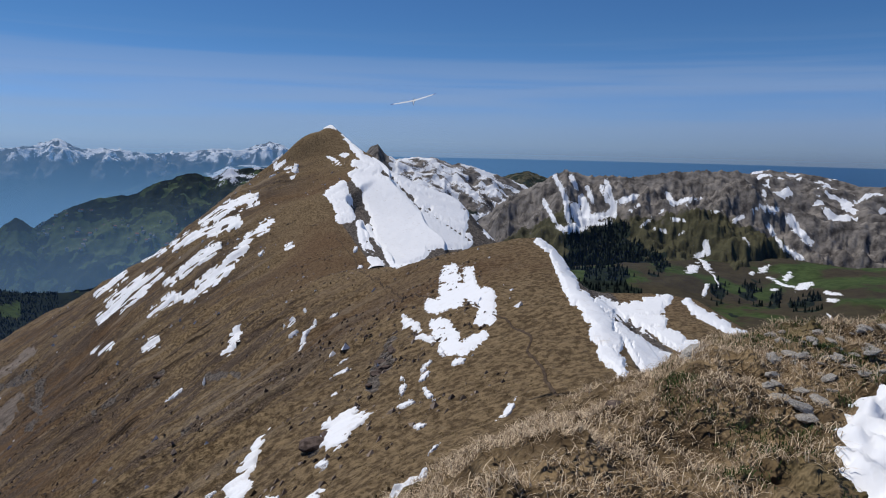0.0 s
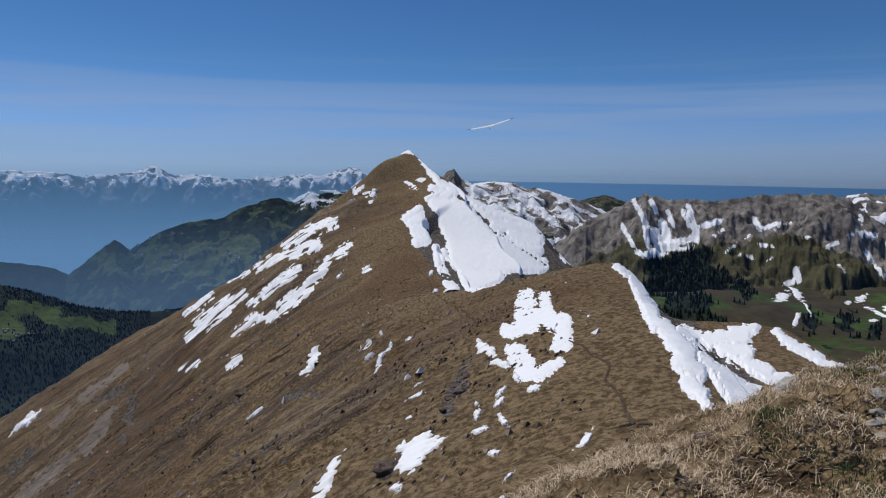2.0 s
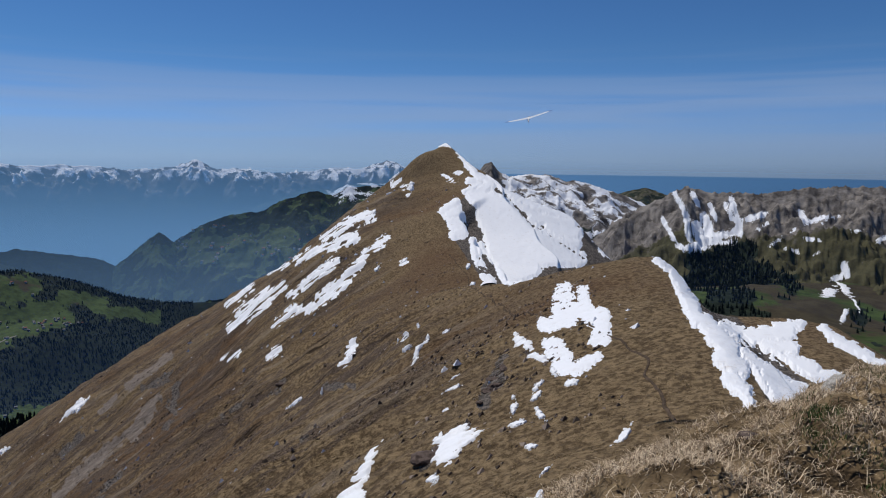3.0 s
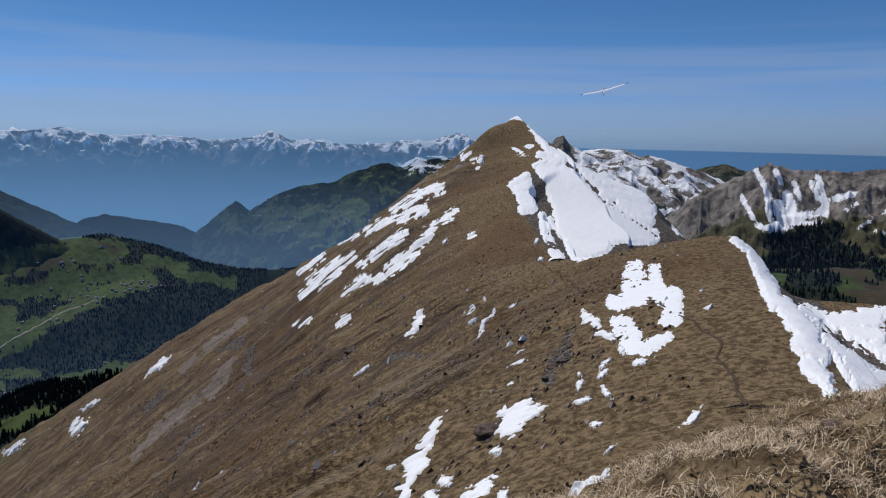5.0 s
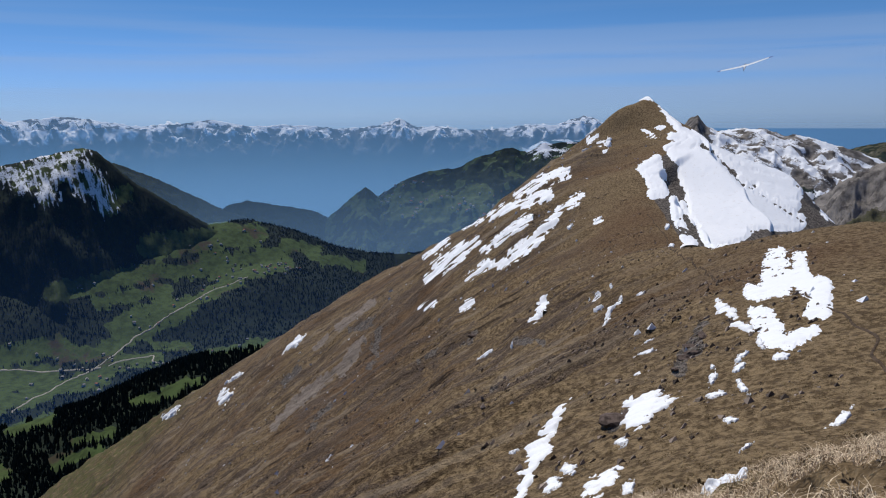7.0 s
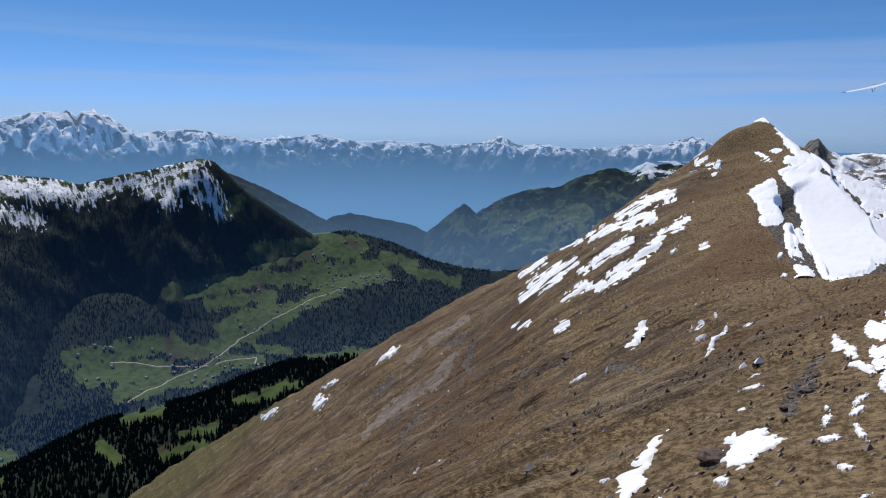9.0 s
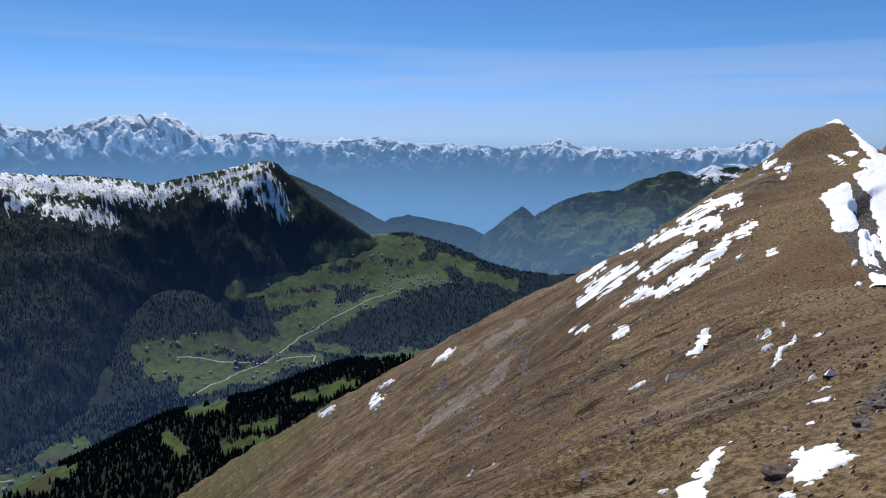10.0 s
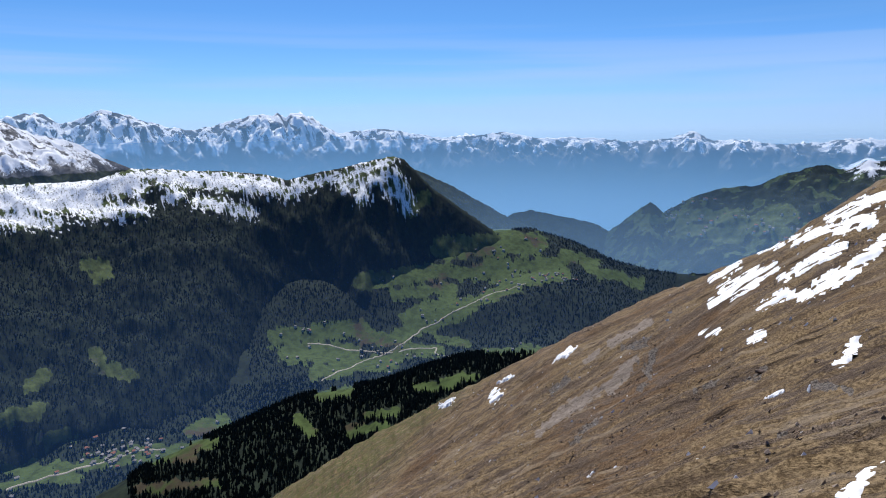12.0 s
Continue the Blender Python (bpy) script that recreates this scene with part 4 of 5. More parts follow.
ARETE_SNOW = [(9.72, 1.23, 8.98, 1.19, 0.16), (8.32, 0.5, 7.57, -0.52, 0.14), (7.57, -0.52, 6.81, -1.26, 0.28), (6.81, -1.26, 5.91, -1.81, 0.28), (7.42, -1.83, 6.47, -2.05, 0.32), (7.75, -2.68, 6.94, -2.39, 0.24)]
CORNICE_SNOW = [(-8.09, -7.86, -9.63, -8.72, 0.36), (-9.63, -8.86, -10.4, -10.75, 0.58), (-10.63, -10.96, -11.38, -12.51, 0.62), (-11.83, -12.48, -12.76, -13.31, 0.67), (-12.78, -13.53, -13.94, -14.55, 0.84), (-13.53, -15.26, -14.67, -15.81, 0.84), (-14.06, -16.76, -15.12, -17.52, 0.67), (-15.23, -17.94, -15.6, -18.33, 0.4), (-15.94, -18.94, -17.25, -19.07, 0.49)]
SLOPE_SNOW = [(-14.95, -14.55, -16.7, -17.12, 0.36), (-16.61, -15.6, -19.46, -17.4, 0.48), (-13.4, -12.81, -15.41, -13.53, 0.58), (-15.4, -13.3, -17.91, -12.75, 0.67), (-17.06, -12.49, -18.69, -11.98, 0.4), (-16.5, -13.86, -18.19, -13.9, 0.62), (-18.25, -14.77, -19.73, -15.23, 0.62), (-19.76, -15.66, -21.16, -15.47, 0.45), (-17.18, -14.45, -18.04, -14.79, 0.4), (-15.27, -14.96, -16.85, -16.01, 0.49), (-16.86, -16.23, -18.22, -17.57, 0.84), (-18.59, -16.88, -19.65, -17.16, 0.75), (-17.39, -17.89, -19.91, -17.85, 0.67)]
SLOPE_ROCK = [(-15.96, -14.14, -16.79, -15.15, 0.1), (-17.19, -14.67, -18.29, -15.41, 0.12), (-18.73, -15.79, -20.13, -16.29, 0.14), (-14.76, -13.59, -15.35, -14.06, 0.09), (-15.32, -15.74, -16.04, -16.98, 0.16), (-16.04, -16.98, -17.54, -18.86, 0.2), (-13.38, -12.36, -14.93, -12.77, 0.06)]
TONGUE_SNOW = [(-20.25, -12.08, -20.97, -12.73, 0.31), (-20.97, -12.73, -23.2, -13.72, 0.4), (-23.21, -13.85, -24.57, -14.16, 0.27)]

for k, strokes in enumerate(UPPER_DRIFTS):
    drift("snow_patch", strokes, None, 190, 330, 0.3, "wide patch of old snow below the peak", 400 + k, 0.16, "snow patches on the ridge")
for k, strokes in enumerate(SMALL_DRIFTS):
    drift("snow_patch", strokes, None, 110, 330, 0.25, "small patch of old snow on brown turf", 430 + k, 0.09, "snow patches on the ridge")
drift("snow_patch", KNOLL_UPPER, None, 45, 118, 0.11, "ragged snow patch on the brown knoll", 451, 0.15, "snow patches on the ridge")
drift("snow_patch", KNOLL_LOWER, None, 40, 100, 0.1, "ragged snow patch on the brown knoll", 452, 0.15, "snow patches on the ridge")
drift("snow_cornice", CORNICE_SNOW, None, 34, 122, 0.25, "white snow cornice along the lee edge of the ridge", 5, 0.16, lee=True)
drift("snow_slope", SLOPE_SNOW, SLOPE_ROCK, 40, 135, 0.25, "smooth snow slope with rocks below the cornice", 7, 0.16, lee=True)
drift("snow_tongue", TONGUE_SNOW, None, 60, 150, 0.25, "narrow tongue of snow on brown turf", 8, 0.12, lee=True)
drift("snow_crest", CREST_SNOW, BOWL_ROCK[:5], 150, 300, 0.4, "bank of snow along the crest above dark rock", 11, 0.1)
drift("snow_bowl", BOWL_SNOW, BOWL_ROCK, 125, 312, 0.5, "wide smooth snow bowl in the lee of the peak", 12, 0.12)
drift("snow_flank", FLANK_SNOW, FLANK_ROCK, 125, 320, 0.5, "snow flank behind a rib of dark rock", 13, 0.12)
drift("snow_arete", ARETE_SNOW, None, 270, 336, 0.5, "thin snow edge below the summit of the peak", 15, 0.08)

# ---- path along the ridge ----
TRAIL = [(6.8, 38.2), (6.6, 43.6), (6.6, 47.8), (6.9, 50.3), (6.6, 56.3), (5.4, 61.8), (2.5, 70.0), (-3.4, 85.8), (-9.2, 104.0), (-12.6, 121.4), (-16.9, 142.6)]


def draped_way(name, points, width, lift, mat, height, label, wobble=0.0, step=1.0):
    p = np.array(points, float)
    s = np.concatenate([[0], np.cumsum(np.hypot(*np.diff(p, axis=0).T))])
    t = np.arange(0, s[-1], step)
    cx, cy = np.interp(t, s, p[:, 0]), np.interp(t, s, p[:, 1])
    k = np.ones(7) / 7
    if len(t) > 20:
        cx, cy = np.convolve(np.pad(cx, 3, "edge"), k, "valid"), np.convolve(np.pad(cy, 3, "edge"), k, "valid")
    cx = cx + wobble * fbm(t / 6, t * 0 + 3.3, 3, 91)
    nx, ny = -np.gradient(cy), np.gradient(cx)
    ln = np.hypot(nx, ny) + 1e-9
    half = width / 2 * (1 + 0.3 * fbm(t / (3 * width + 1), t * 0 + 1.7, 2, 92))
    X = np.stack([cx + q * half * nx / ln for q in (-1, -0.4, 0.4, 1)], 1)
    Y = np.stack([cy + q * half * ny / ln for q in (-1, -0.4, 0.4, 1)], 1)
    Z = height(X, Y) + np.array([-lift, lift, lift, -lift])
    return tagged(sheet(name, X, Y, Z, mat), label, name, kind="structure")


def plain(name, a, b, scale, rough=0.95, bump=0.4, distance=0.05):
    m, n = material(name)
    p = n.add("ShaderNodeTexCoord").outputs["Object"]
    v = n.noise(p, scale, 5.0, 0.65)
    finish(n, n.mix(n.remap(v, 0.3, 0.7), a, b), rough, v, bump, distance, 0.15)
    return m


def varied(name, a, b, rough=0.95, spec=0.1):
    """Two colours shared out piece by piece."""
    m, n = material(name)
    v = n.add("ShaderNodeNewGeometry").outputs["Random Per Island"]
    finish(n, n.mix(v, a, b), rough, spec=spec)
    return m


draped_way("path", TRAIL + [(-23.1, 174.6), (-31, 197)], 0.3, 0.09, plain("trodden_earth", (0.045, 0.031, 0.02), (0.12, 0.085, 0.058), 3.0), ridge_height, "narrow trodden earth path along the ridge", 0.5, 0.4)
MAIN_ROAD = [(-1960, 1122), (-2045, 1354), (-2007, 1483), (-2028, 1568), (-2061, 1652), (-2055, 1782), (-2030, 1886), (-2023, 2046), (-1906, 2132)]
SIDE_ROAD = [(-1985, 1467), (-1926, 1584), (-1930, 1630), (-1864, 1554), (-1639, 1718)]
TOWN_ROAD = [(-1841, 176), (-1840, 247), (-1821, 305), (-1841, 362), (-1843, 458), (-1789, 558)]
FARM_ROAD = [(-2297, 1259), (-2299, 1298), (-2211, 1360), (-2097, 1415), (-1985, 1467)]

MAT_ROAD = plain("pale_gravel", (0.3, 0.27, 0.22), (0.45, 0.41, 0.35), 0.2)
for points in (MAIN_ROAD, SIDE_ROAD, TOWN_ROAD, FARM_ROAD):
    draped_way("road", points, 7.0, 2.0, MAT_ROAD, lowland_height, "pale farm road across the meadows", 6.0, 12.0)

BASIN_SNOW = [((671.0, 1713.9, -18.6, -86.3, -15.9, -29.0),),
    ((607.9, 1634.3, 32.6, 45.9, -14.9, -49.8),),
    ((810.2, 1693.0, 19.6, 18.9, -6.6, -21.3),),
    ((825.7, 1601.3, 16.8, 12.4, -10.3, -24.7),),
    ((808.8, 1495.5, 25.6, 15.5, -28.4, -57.8),),
    ((787.3, 1547.4, 1.7, -74.4, -7.1, -12.9),),
    ((790.8, 1351.4, 5.1, -20.8, -7.1, -11.8),),
    ((749.2, 1280.8, 0.2, -16.6, -9.0, -15.3),),
    ((761.4, 1651.3, 6.8, 1.5, -5.5, -12.7),),
    ((733.9, 1475.4, 8.0, 0.9, -6.2, -12.8),),
    ((550.8, 1396.5, 19.2, 41.3, 3.5, -2.4),),
    ((619.0, 1519.8, -19.5, -67.7, -4.5, -6.3),),
    ((777.4, 1760.0, 5.1, -9.3, -8.3, -18.0),),
    ((659.5, 1121.9, -16.2, -42.4, -4.4, -5.5),)]

for j, ellipses in enumerate(BASIN_SNOW):
    snow_patch(ellipses, 300 + j, lowland_height, "last snow lying on green alpine pasture", "snow patches on the pasture")


# ---- woods ----
def woods(name, pts, tall, mat, label, sides=6):
    """Spruces as tiers of drooping branches, all in one mesh."""
    n = len(pts)
    h = tall * rng.uniform(0.55, 1.2, n)
    a = np.linspace(0, 2 * np.pi, sides, endpoint=False)
    co, faces = [], []
    base = 0
    for low, high, wide in ((0.05, 0.52, 0.24), (0.3, 0.78, 0.18), (0.58, 1.0, 0.12)):
        turn = rng.uniform(0, 6.28, n)[:, None] + a
        ring_r = (wide * h)[:, None] * rng.uniform(0.7, 1.25, (n, sides))
        ring = np.stack([pts[:, :1] + ring_r * np.cos(turn), pts[:, 1:2] + ring_r * np.sin(turn), (pts[:, 2] + low * h)[:, None] + rng.uniform(-0.04, 0.04, (n, sides)) * h[:, None]], -1)
        tip = np.stack([pts[:, 0], pts[:, 1], pts[:, 2] + high * h], -1)[:, None]
        co.append(np.concatenate([ring, tip], 1).reshape(-1, 3))
        k = base + np.arange(n)[:, None] * (sides + 1)
        i = np.arange(sides)
        faces.append(np.stack([k + i, k + (i + 1) % sides, np.broadcast_to(k + sides, (n, sides))], -1).reshape(-1, 3))
        base += n * (sides + 1)
    return tagged(raw(name, np.concatenate(co), np.concatenate(faces), mat, smooth_shade=False), label, "forest", kind="stuff")


MAT_SPRUCE = varied("spruce", (0.009, 0.014, 0.014), (0.024, 0.033, 0.023))


def plant(count, az0, az1, r0, r1, thin=0.5):
    az, r = rng.uniform(az0, az1, count), np.sqrt(rng.uniform(r0 ** 2, r1 ** 2, count))
    x, y = polar(az, r)
    keep = wooded(x, y) + rng.uniform(-0.12, 0.12, count) > thin
    x, y = x[keep], y[keep]
    return np.stack([x, y, lowland_height(x, y) - 0.5], -1)


woods("spruce_wood", np.concatenate([plant(9000, 60, 86, 1450, 2300), plant(30000, 30, 66, 1500, 3500)]), 11, MAT_SPRUCE, "dark spruce woods between green meadows", 4)
woods("bench_wood", plant(21000, 36, 76, 700, 1400), 11, MAT_SPRUCE, "dark spruce wood below the brown slope", 4)
woods("pasture_wood", plant(9000, -36, 4, 800, 2000, 0.55), 13, MAT_SPRUCE, "dark clumps of spruce on the alpine pasture")

def spots_on(g, count, last=93):
    """Random places on a mountain's grid."""
    i, j = rng.integers(0, g["X"].shape[0] - 1, count), rng.integers(0, last, count)
    u, v = rng.uniform(0, 1, count), rng.uniform(0, 1, count)
    read = lambda f: (f[i, j] * (1 - u) + f[i + 1, j] * u) * (1 - v) + (f[i, j + 1] * (1 - u) + f[i + 1, j + 1] * u) * v
    return read(g["X"]), read(g["Y"]), read(g["z"]), read(g["cover"]["forest"])


N = 80000
x, y, z, _ = spots_on(plateau, N)
az, el = height_angle(x, y, z)
lying = stroked(PLATEAU_SNOW, az, el)
keep = (z > lowland_height(x, y) - 5) & (rng.uniform(0, 1, N) < np.where((lying > -0.12) | ((lying > -1.1) & (fbm(az / 0.5, el / 0.16, 4, 76, 0.65) > 0.26)), 0.06, 1.0)) & (open_meadow(x, y, z) < -0.1) & (rng.uniform(0, 1, N) < np.hypot(x, y) / 3300)
bare = keep & (fbm(x / 45, y / 120, 3, 80) > 0.22)
spot = np.stack([x, y, z - 0.5], -1)
woods("mountain_wood", spot[keep & ~bare], 8.5, MAT_SPRUCE, "dark spruce forest on the shaded mountain flank", 4)
woods("larch_wood", spot[bare], 8, varied("bare_larch", (0.025, 0.025, 0.022), (0.07, 0.062, 0.052)), "bare brown larches among the dark spruce", 4)
x, y, z, f = spots_on(right, 30000)
keep = (f > 0.5) & (z > lowland_height(x, y) - 5)
woods("range_wood", np.stack([x, y, z - 0.5], -1)[keep], 14, MAT_SPRUCE, "dark spruce wood below the grey range", 5)

# ---- chalets ----
VILLAGES = [(-1884, 2235), (-1906, 2132), (-1854, 2332), (-1863, 457), (-1872, 417), (-1829, 483), (-2297, 1297), (-2080, 1377), (-1916, 1494), (-2088, 2042), (-2147, 2245), (-2086, 1747), (-2256, 2280), (-1824, 208), (-1878, 1362), (-2363, 1724)]


def part(name, bm, mat, parent, label=""):
    me = bpy.data.meshes.new(name)
    bm.to_mesh(me)
    bm.free()
    me.materials.append(mat)
    ob = new(name, me)
    ob.parent = parent
    if label:
        ob["label"] = label
    return ob


def block(x0, x1, y0, y1, z0, z1):
    bm = bmesh.new()
    bmesh.ops.create_cube(bm, size=1, matrix=Matrix.Translation(((x0 + x1) / 2, (y0 + y1) / 2, (z0 + z1) / 2)) @ Matrix.Diagonal((x1 - x0, y1 - y0, z1 - z0, 1)))
    return bm


def gable(lx, ly, z0, z1, over, thick):
    """A pitched roof of two slabs that overhang the walls."""
    bm = bmesh.new()
    ring = []
    for x in (-lx / 2 - over, lx / 2 + over):
        ring.append([bm.verts.new((x, yy, zz)) for yy, zz in ((-ly / 2 - over, z0), (0, z1), (ly / 2 + over, z0), (ly / 2 + over, z0 - thick), (0, z1 - thick), (-ly / 2 - over, z0 - thick))])
    for k in range(6):
        bm.faces.new((ring[0][k], ring[0][(k + 1) % 6], ring[1][(k + 1) % 6], ring[1][k]))
    bm.faces.new(ring[0][::-1])
    bm.faces.new(ring[1])
    bmesh.ops.recalc_face_normals(bm, faces=bm.faces)
    return bm


def chalet(wall_mat, roof_mat, label):
    ob = tagged(new("chalet"), label, "house", "chalets in the valley")
    part("plinth", block(-6, 6, -5, 5, -4, 1), MAT_PLASTER, ob)
    part("wall", block(-5.8, 5.8, -4.8, 4.8, 1, 6.2), wall_mat, ob)
    part("roof", gable(12, 10, 6, 9.6, 1.2, 0.4), roof_mat, ob)
    part("chimney", block(1.6, 2.4, 0.8, 1.6, 7, 10.4), MAT_PLASTER, ob)
    return ob


MAT_PLASTER = plain("white_plaster", (0.5, 0.48, 0.44), (0.65, 0.62, 0.58), 0.5)
MAT_TIMBER = plain("old_timber", (0.08, 0.05, 0.03), (0.16, 0.1, 0.06), 0.8)
MAT_TILE = plain("red_tile", (0.22, 0.09, 0.06), (0.3, 0.14, 0.1), 0.8)
MAT_SLATE = plain("grey_slate", (0.16, 0.15, 0.15), (0.3, 0.29, 0.28), 0.8)
MODELS = [chalet(MAT_TIMBER, MAT_SLATE, "timber chalet with a grey roof in a meadow"), chalet(MAT_PLASTER, MAT_TILE, "white chalet with a red tiled roof"), chalet(MAT_PLASTER, MAT_SLATE, "white chalet with a grey slate roof")]
spots = []
for k, (cx, cy) in enumerate(VILLAGES):
    for _ in range((14, 6, 8, 20, 14, 20)[k] if k < 6 else 4):
        spots.append((cx + rng.normal(0, 45), cy + rng.normal(0, 45)))
fields = rng.uniform((-2400, 300), (-1500, 2500), (900, 2))
lone = fields[open_meadow(fields[:, 0], fields[:, 1], lowland_height(fields[:, 0], fields[:, 1])) > 0.05][:60]
spots += [(float(p[0]), float(p[1])) for p in lone]
for k, (cx, cy) in enumerate(spots):
    m = pose(cx, cy, float(lowland_height(np.array([cx]), np.array([cy]))[0]) + 1.5, rz=float(rng.uniform(0, 180))) @ Matrix.Scale(float(rng.uniform(0.5, 0.85)), 4)
    if k < 3:
        MODELS[k].matrix_basis = m
    else:
        made = copy_thing(MODELS[int(rng.choice([0, 1, 2, 2]))], m)
        made.scale = m.to_scale()

# the resort on the sunny shoulder of the far mountain
sel = np.argwhere((slopes["A"] > 19) & (slopes["A"] < 31) & (np.degrees(np.arctan2(slopes["z"], np.hypot(slopes["X"], slopes["Y"]))) < -5.2 - 0.1 * (31 - slopes["A"])) & (slopes["z"] > -560) & (slopes["d"] > 0))
for k in rng.choice(len(sel), 70, replace=False):
    i, j = sel[k]
    m = pose(float(slopes["X"][i, j] + rng.normal(0, 8)), float(slopes["Y"][i, j] + rng.normal(0, 8)), float(slopes["z"][i, j]) + 1, rz=float(rng.uniform(0, 180))) @ Matrix.Scale(float(rng.uniform(0.8, 1.4)), 4)
    made = copy_thing(MODELS[int(rng.choice([1, 2, 2]))], m)
    made.scale = m.to_scale()

# ---- stones, grass and tussocks ----
def stone_mesh(seed, mat):
    bm = bmesh.new()
    bmesh.ops.create_icosphere(bm, subdivisions=2, radius=1)
    for v in bm.verts:
        p = v.co * 1.3 + Vector((seed * 7.1, 0, 0))
        v.co = v.co * (1 + 0.45 * noise.noise(p) + 0.15 * noise.noise(p * 3))
        v.co.z *= 0.55
        v.co.x *= 1.25
    me = bpy.data.meshes.new("stone")
    bm.to_mesh(me)
    bm.free()
    me.materials.append(mat)
    return me


MAT_STONE = plain("pale_limestone", (0.22, 0.2, 0.175), (0.52, 0.49, 0.44), 6.0, 0.9, 0.6, 0.03)
MAT_EARTH_STONE = plain("brown_stone", (0.05, 0.035, 0.028), (0.16, 0.12, 0.1), 2.0, 0.9, 0.6, 0.05)
STONES = [stone_mesh(k, MAT_STONE) for k in range(6)]
DARK_STONES = [stone_mesh(k + 9, MAT_EARTH_STONE) for k in range(4)]


def ground_at(x, y):
    return float(ridge_height(np.array([x]), np.array([y]))[0])


def lay_stone(mesh, x, y, size, label, group):
    ob = tagged(new("stone", mesh), label, "stone", group)
    ob.matrix_basis = pose(x, y, ground_at(x, y) + 0.12 * size, rng.uniform(-14, 14), rng.uniform(-14, 14), rng.uniform(0, 360)) @ Matrix.Diagonal((size, size * rng.uniform(0.6, 1.0), size * rng.uniform(0.6, 1.1), 1))


for _ in range(230):
    x, y = rng.uniform(2.5, 5.2), rng.uniform(4.2, 6.9)
    if x > 0.5 * y and inside(SUMMIT_SNOW[0], x, y) < -0.3:
        lay_stone(STONES[rng.integers(0, 6)], x, y, float(rng.uniform(0.025, 0.075)), "pale weathered stone in summit grass", "stones on the summit")
lay_stone(STONES[1], 2.5, 6.3, 0.2, "grey boulder at the edge of the summit", "stones on the summit")
lay_stone(DARK_STONES[0], 1.45, 5.1, 0.11, "dark earthy stone at the edge of the summit", "stones on the summit")
lay_stone(STONES[3], 3.1, 3.1, 0.2, "grey stone beside the summit snow", "stones on the summit")
for x, y, size in ((-8.6, 44.2, 0.9), (-8.0, 45.5, 0.5), (-5.2, 55.0, 0.5), (-5.0, 57.5, 0.6), (-5.4, 60.0, 0.5), (-4.6, 62.0, 0.6), (-5.8, 53.0, 0.4), (-29.8, 75.4, 0.9), (-63.0, 146.0, 1.0)):
    lay_stone(DARK_STONES[rng.integers(0, 4)], x, y, size, "brown boulder on the scree face", "boulders on the face")


def blades(name, roots, tall, wide, mat, label, per=26, spread=0.09, lean=0.9):
    """Tufts of bent grass, each blade three triangles."""
    n = len(roots) * per
    root = np.repeat(roots, per, 0) + np.concatenate([rng.normal(0, spread, (n, 2)), np.zeros((n, 1))], 1)
    root[:, 2] = ridge_height(root[:, 0], root[:, 1]) - 0.015
    h = tall * rng.uniform(0.4, 1.2, n)
    a = rng.uniform(0, 6.28, n)
    out = h * lean * rng.uniform(0.2, 1.1, n)
    dx, dy = np.cos(a), np.sin(a)
    wv = np.stack([-dy, dx, 0 * dx], 1) * wide / 2
    mid = root + np.stack([dx * out * 0.4, dy * out * 0.4, h * 0.62], 1)
    tip = root + np.stack([dx * out, dy * out, h * rng.uniform(0.25, 0.9, n)], 1)
    co = np.stack([root - wv, root + wv, mid - 0.8 * wv, mid + 0.8 * wv, tip], 1).reshape(-1, 3)
    k = np.arange(n)[:, None] * 5
    f = np.concatenate([k + np.array([[0, 1, 3]]), k + np.array([[0, 3, 2]]), k + np.array([[2, 3, 4]])], 0)
    return tagged(raw(name, co, f, mat, smooth_shade=False), label, "grass", kind="stuff")


def tuft_roots(count, x0, x1, y0, y1, rule):
    x, y = rng.uniform(x0, x1, count), rng.uniform(y0, y1, count)
    keep = rule(x, y)
    x, y = x[keep], y[keep]
    return np.stack([x, y, ridge_height(x, y)], -1)


MAT_STRAW = varied("dry_grass", (0.18, 0.12, 0.072), (0.85, 0.68, 0.47), 0.8)
MAT_GREEN = varied("green_grass", (0.03, 0.055, 0.015), (0.1, 0.13, 0.045), 0.8)
clear_of_snow = lambda x, y: inside(SUMMIT_SNOW[0], x, y) < -0.12
blades("dry_grass", tuft_roots(6800, -1.8, 7.4, 0.9, 8.2, lambda x, y: clear_of_snow(x, y) & (fbm(x / 0.8, y / 0.8, 3, 61) > -0.22)), 0.078, 0.0055, MAT_STRAW, "matted straw-coloured grass on the summit", 20, 0.06, 1.9)
blades("green_grass", tuft_roots(2200, 0.8, 6, 2.2, 7.5, lambda x, y: clear_of_snow(x, y) & ((fbm(x / 1.0, y / 1.0, 3, 53) > 0.12) | (np.hypot(x - 1.7, y - 3.5) < 0.13) | (np.hypot(x - 2.2, y - 4.1) < 0.4)) & (x > 0.34 * y)), 0.07, 0.005, MAT_GREEN, "fresh green tufts among dry grass", 34, 0.06, 0.9)
MAT_TUSSOCK = varied("tussock_grass", (0.16, 0.113, 0.056), (0.3, 0.225, 0.12))
turf = tuft_roots(10000, -45, 14, 8, 125, lambda x, y: (x < along(CREST, y, 1) - 0.4) & (rng.uniform(0, 1, len(x)) < np.clip(60 / np.hypot(x, y), 0.1, 1)))
for patches in (KNOLL_SNOW_A, LOW_SNOW_A, LOW_SNOW_B):
    for ellipses in patches:
        turf = turf[inside(ellipses, turf[:, 0], turf[:, 1]) < 0.05]
blades("tussocks", turf, 0.12, 0.05, MAT_TUSSOCK, "tussocks of dry brown grass on the knoll", 6, 0.12)


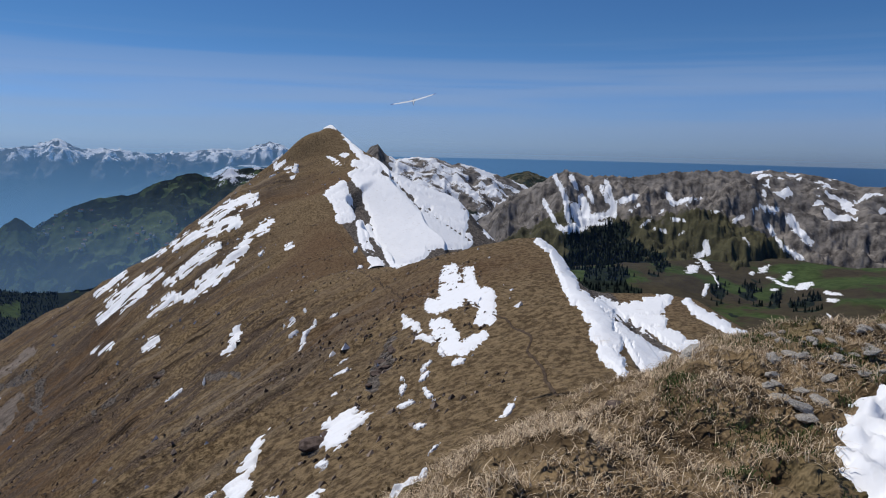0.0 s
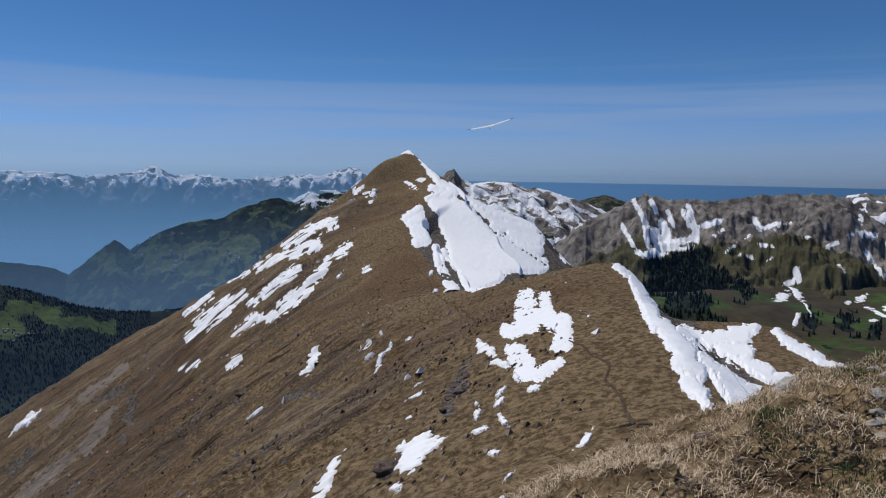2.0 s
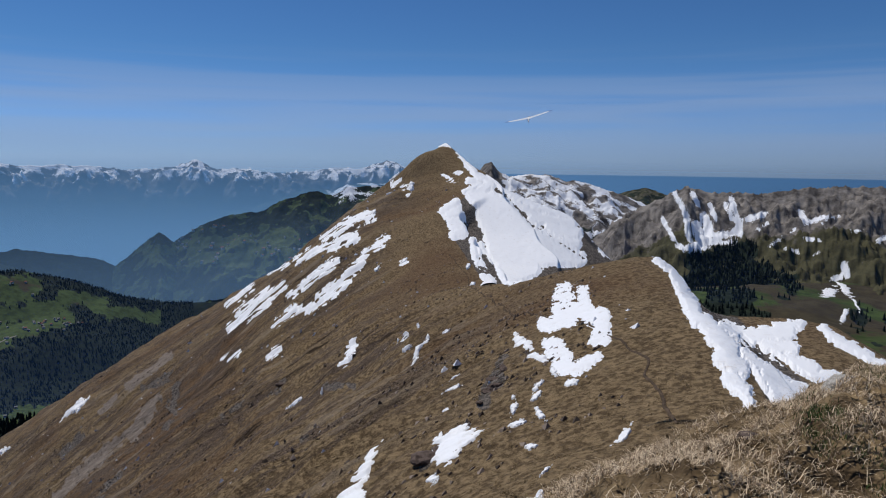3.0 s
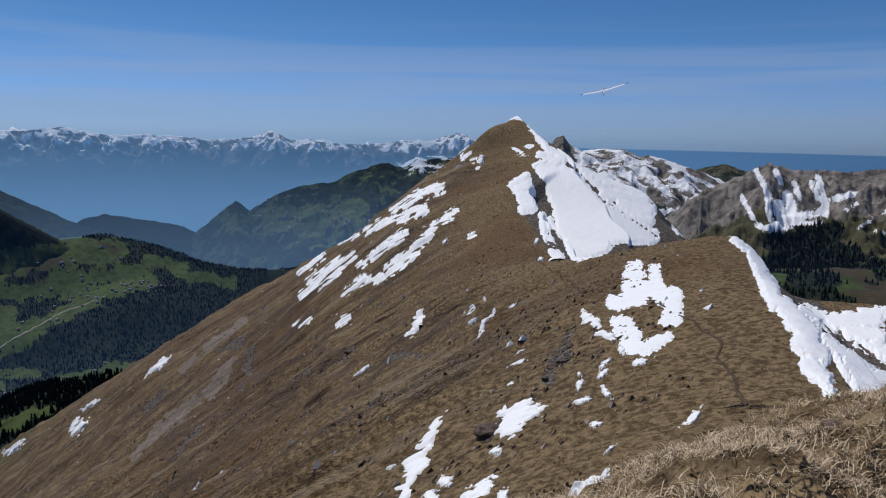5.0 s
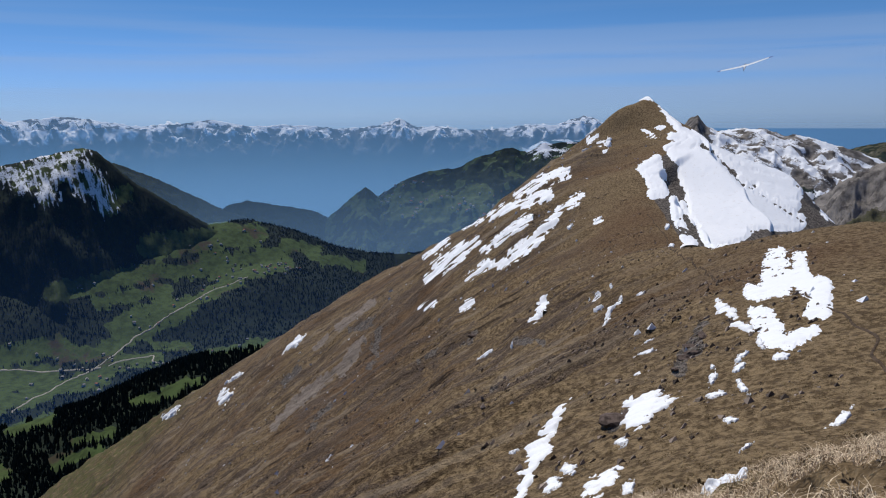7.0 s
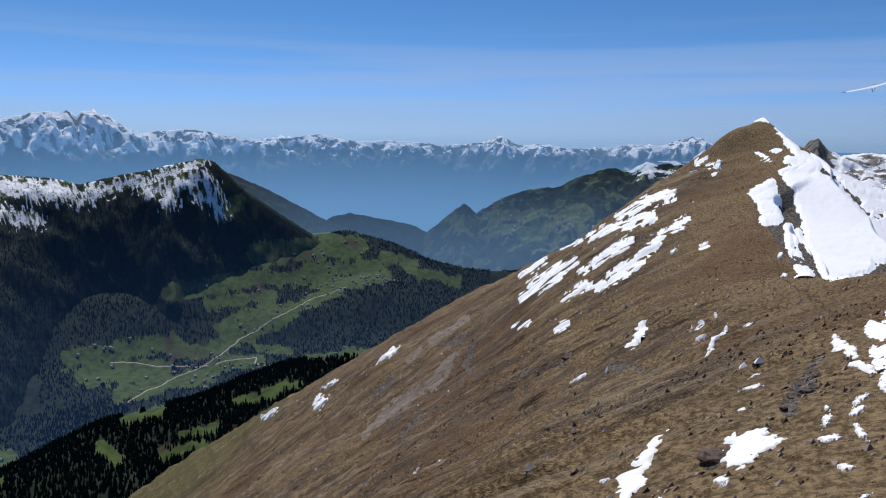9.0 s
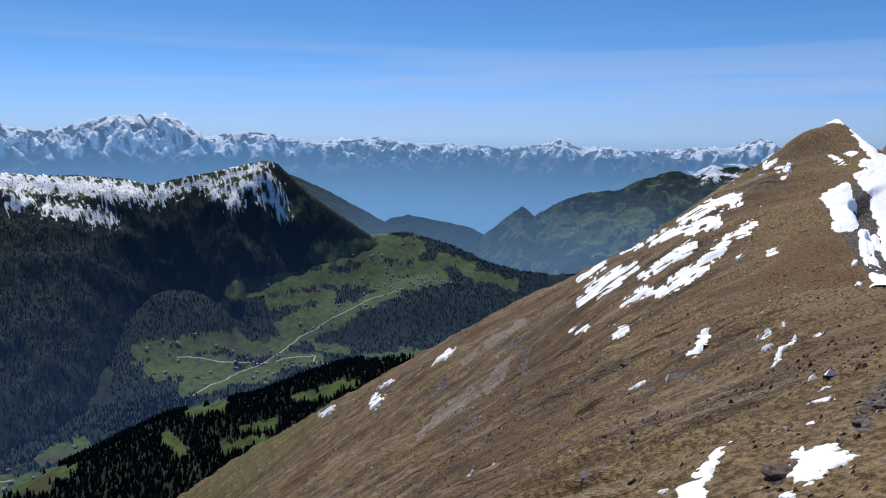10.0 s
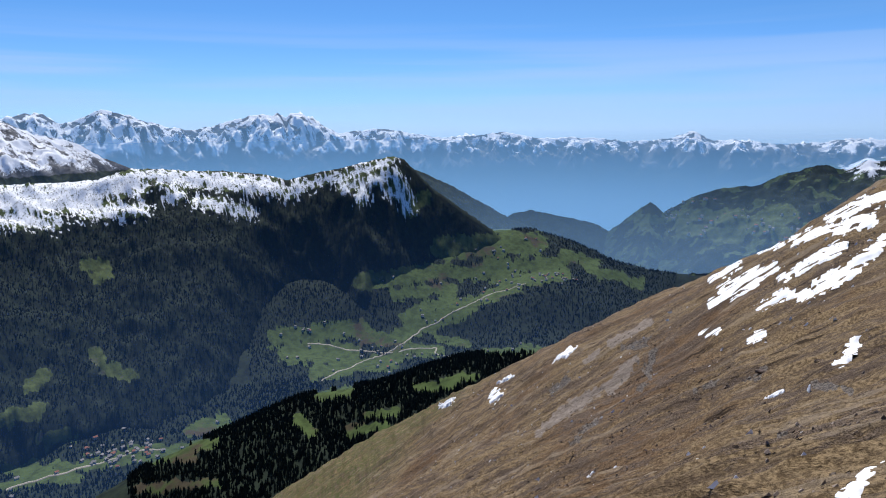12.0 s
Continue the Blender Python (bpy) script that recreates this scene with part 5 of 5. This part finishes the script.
def scree(name, count, rule, size, mat, label):
    """Loose stones as rough tetrahedra, too many to count."""
    x, y = rule(count)
    p = np.stack([x, y, ridge_height(x, y)], -1)
    s = size * rng.uniform(0.3, 1.2, len(p)) ** 1.5
    v = rng.normal(0, 1, (len(p), 6, 3))
    v /= np.linalg.norm(v, axis=2)[:, :, None]
    v[:, :4] = np.array([(1, 0.2, -0.3), (-0.7, 0.8, -0.3), (-0.5, -0.9, -0.3), (0.1, 0.0, 0.7)]) + 0.3 * v[:, :4]
    co = (p[:, None] + v[:, :4] * s[:, None, None]).reshape(-1, 3)
    k = np.arange(len(p))[:, None] * 4
    f = np.concatenate([k + np.array([t]) for t in ((0, 1, 3), (1, 2, 3), (2, 0, 3))], 0)
    return tagged(raw(name, co, f, mat, smooth_shade=False), label, "scree", kind="stuff")


def face_spots(count):
    x, y = rng.uniform(-330, 5, count), rng.uniform(20, 300, count)
    keep = (x < along(CREST, y, 1) - 4) & ((inside(CRAGS, x, y) > -0.5) | (fbm((0.906 * x + 0.423 * y) / 60, (0.906 * y - 0.423 * x) / 9, 4, 66) > 0.25))
    return x[keep], y[keep]


scree("scree", 95000, face_spots, 0.3, varied("scree_stone", (0.035, 0.026, 0.02), (0.4, 0.32, 0.26)), "loose stones and scree down the brown face")



def fleck_spots(count):
    x, y = rng.uniform(-300, 8, count), rng.uniform(24, 300, count)
    keep = (x < along(CREST, y, 1) - 3) & (fbm(x / 50, y / 50, 3, 67) > 0.05)
    return x[keep], y[keep]


scree("snow_flecks", 1400, fleck_spots, 0.6, MAT_SNOW, "last flecks of snow scattered over the brown face")

# ---- model glider in the air over the ridge ----
MAT_WHITE = plain("white_film", (0.75, 0.75, 0.74), (0.8, 0.8, 0.8), 2.0, 0.35, 0.0)
MAT_BLUE = plain("blue_trim", (0.05, 0.06, 0.2), (0.07, 0.08, 0.25), 2.0, 0.35, 0.0)
MAT_CANOPY = plain("dark_canopy", (0.02, 0.025, 0.03), (0.03, 0.035, 0.04), 2.0, 0.1, 0.0)


def lofted(sections, ring):
    bm = bmesh.new()
    loops = [[bm.verts.new(p) for p in ring(*s)] for s in sections]
    for a, c in zip(loops, loops[1:]):
        for k in range(len(a)):
            bm.faces.new((a[k], a[(k + 1) % len(a)], c[(k + 1) % len(a)], c[k]))
    bm.faces.new(loops[0][::-1])
    bm.faces.new(loops[-1])
    bmesh.ops.recalc_face_normals(bm, faces=bm.faces)
    return bm


def foil(x, y, z, chord, thick):
    """A wing section across the span."""
    return [(x, y + chord * c, z + thick * t) for c, t in ((0.35, 0.0), (0.2, 0.5), (-0.1, 0.45), (-0.65, 0.02), (-0.65, -0.02), (-0.1, -0.25), (0.2, -0.3))]


glider = tagged(new("model_glider"), "white model glider in flight above the ridge", "glider")
part("fuselage", lofted([(y, r, z) for y, r, z in ((0.62, 0.01, -0.02), (0.55, 0.04, -0.01), (0.35, 0.065, 0), (0.1, 0.06, 0.01), (-0.2, 0.03, 0.02), (-0.75, 0.018, 0.03))],
                        lambda y, r, z: [(r * math.cos(k * math.pi / 5), y, z + 1.2 * r * math.sin(k * math.pi / 5)) for k in range(10)]), MAT_WHITE, glider)
part("canopy", lofted([(0.5, 0.012, 0.04), (0.4, 0.035, 0.055), (0.25, 0.035, 0.06), (0.15, 0.012, 0.055)],
                      lambda y, r, z: [(r * math.cos(k * math.pi / 4), y, z + r * math.sin(k * math.pi / 4)) for k in range(8)]), MAT_CANOPY, glider, "dark canopy")
for side in (1, -1):
    wing = part("wing", lofted([(0.02, 0.26, 0.03), (0.8, 0.22, 0.025), (1.3, 0.16, 0.018)], lambda s, c, t: foil(side * s, 0.1, 0.05 + 0.07 * s, c, t)), MAT_WHITE, glider)
    part("wing_tip", lofted([(1.3, 0.16, 0.018), (1.5, 0.09, 0.01)], lambda s, c, t: foil(side * s, 0.1, 0.055 + 0.07 * s, c, t)), MAT_BLUE, wing, "blue wing tip")
part("fin", lofted([(0.03, 0.2, 0.016), (0.32, 0.13, 0.01)], lambda s, c, t: [(q[2] - s, q[1], s) for q in foil(0, -0.68, s, c, t)]), MAT_BLUE, glider, "dark blue fin")
part("tailplane", lofted([(-0.3, 0.09, 0.008), (0.0, 0.13, 0.012), (0.3, 0.09, 0.008)], lambda s, c, t: foil(s, -0.7, 0.33, c, t)), MAT_WHITE, glider)
gx, gy = polar(2.6, 44.0)
glider.matrix_basis = pose(float(gx), float(gy), 44 * math.tan(radians(3.3)), 22, -14, -6)
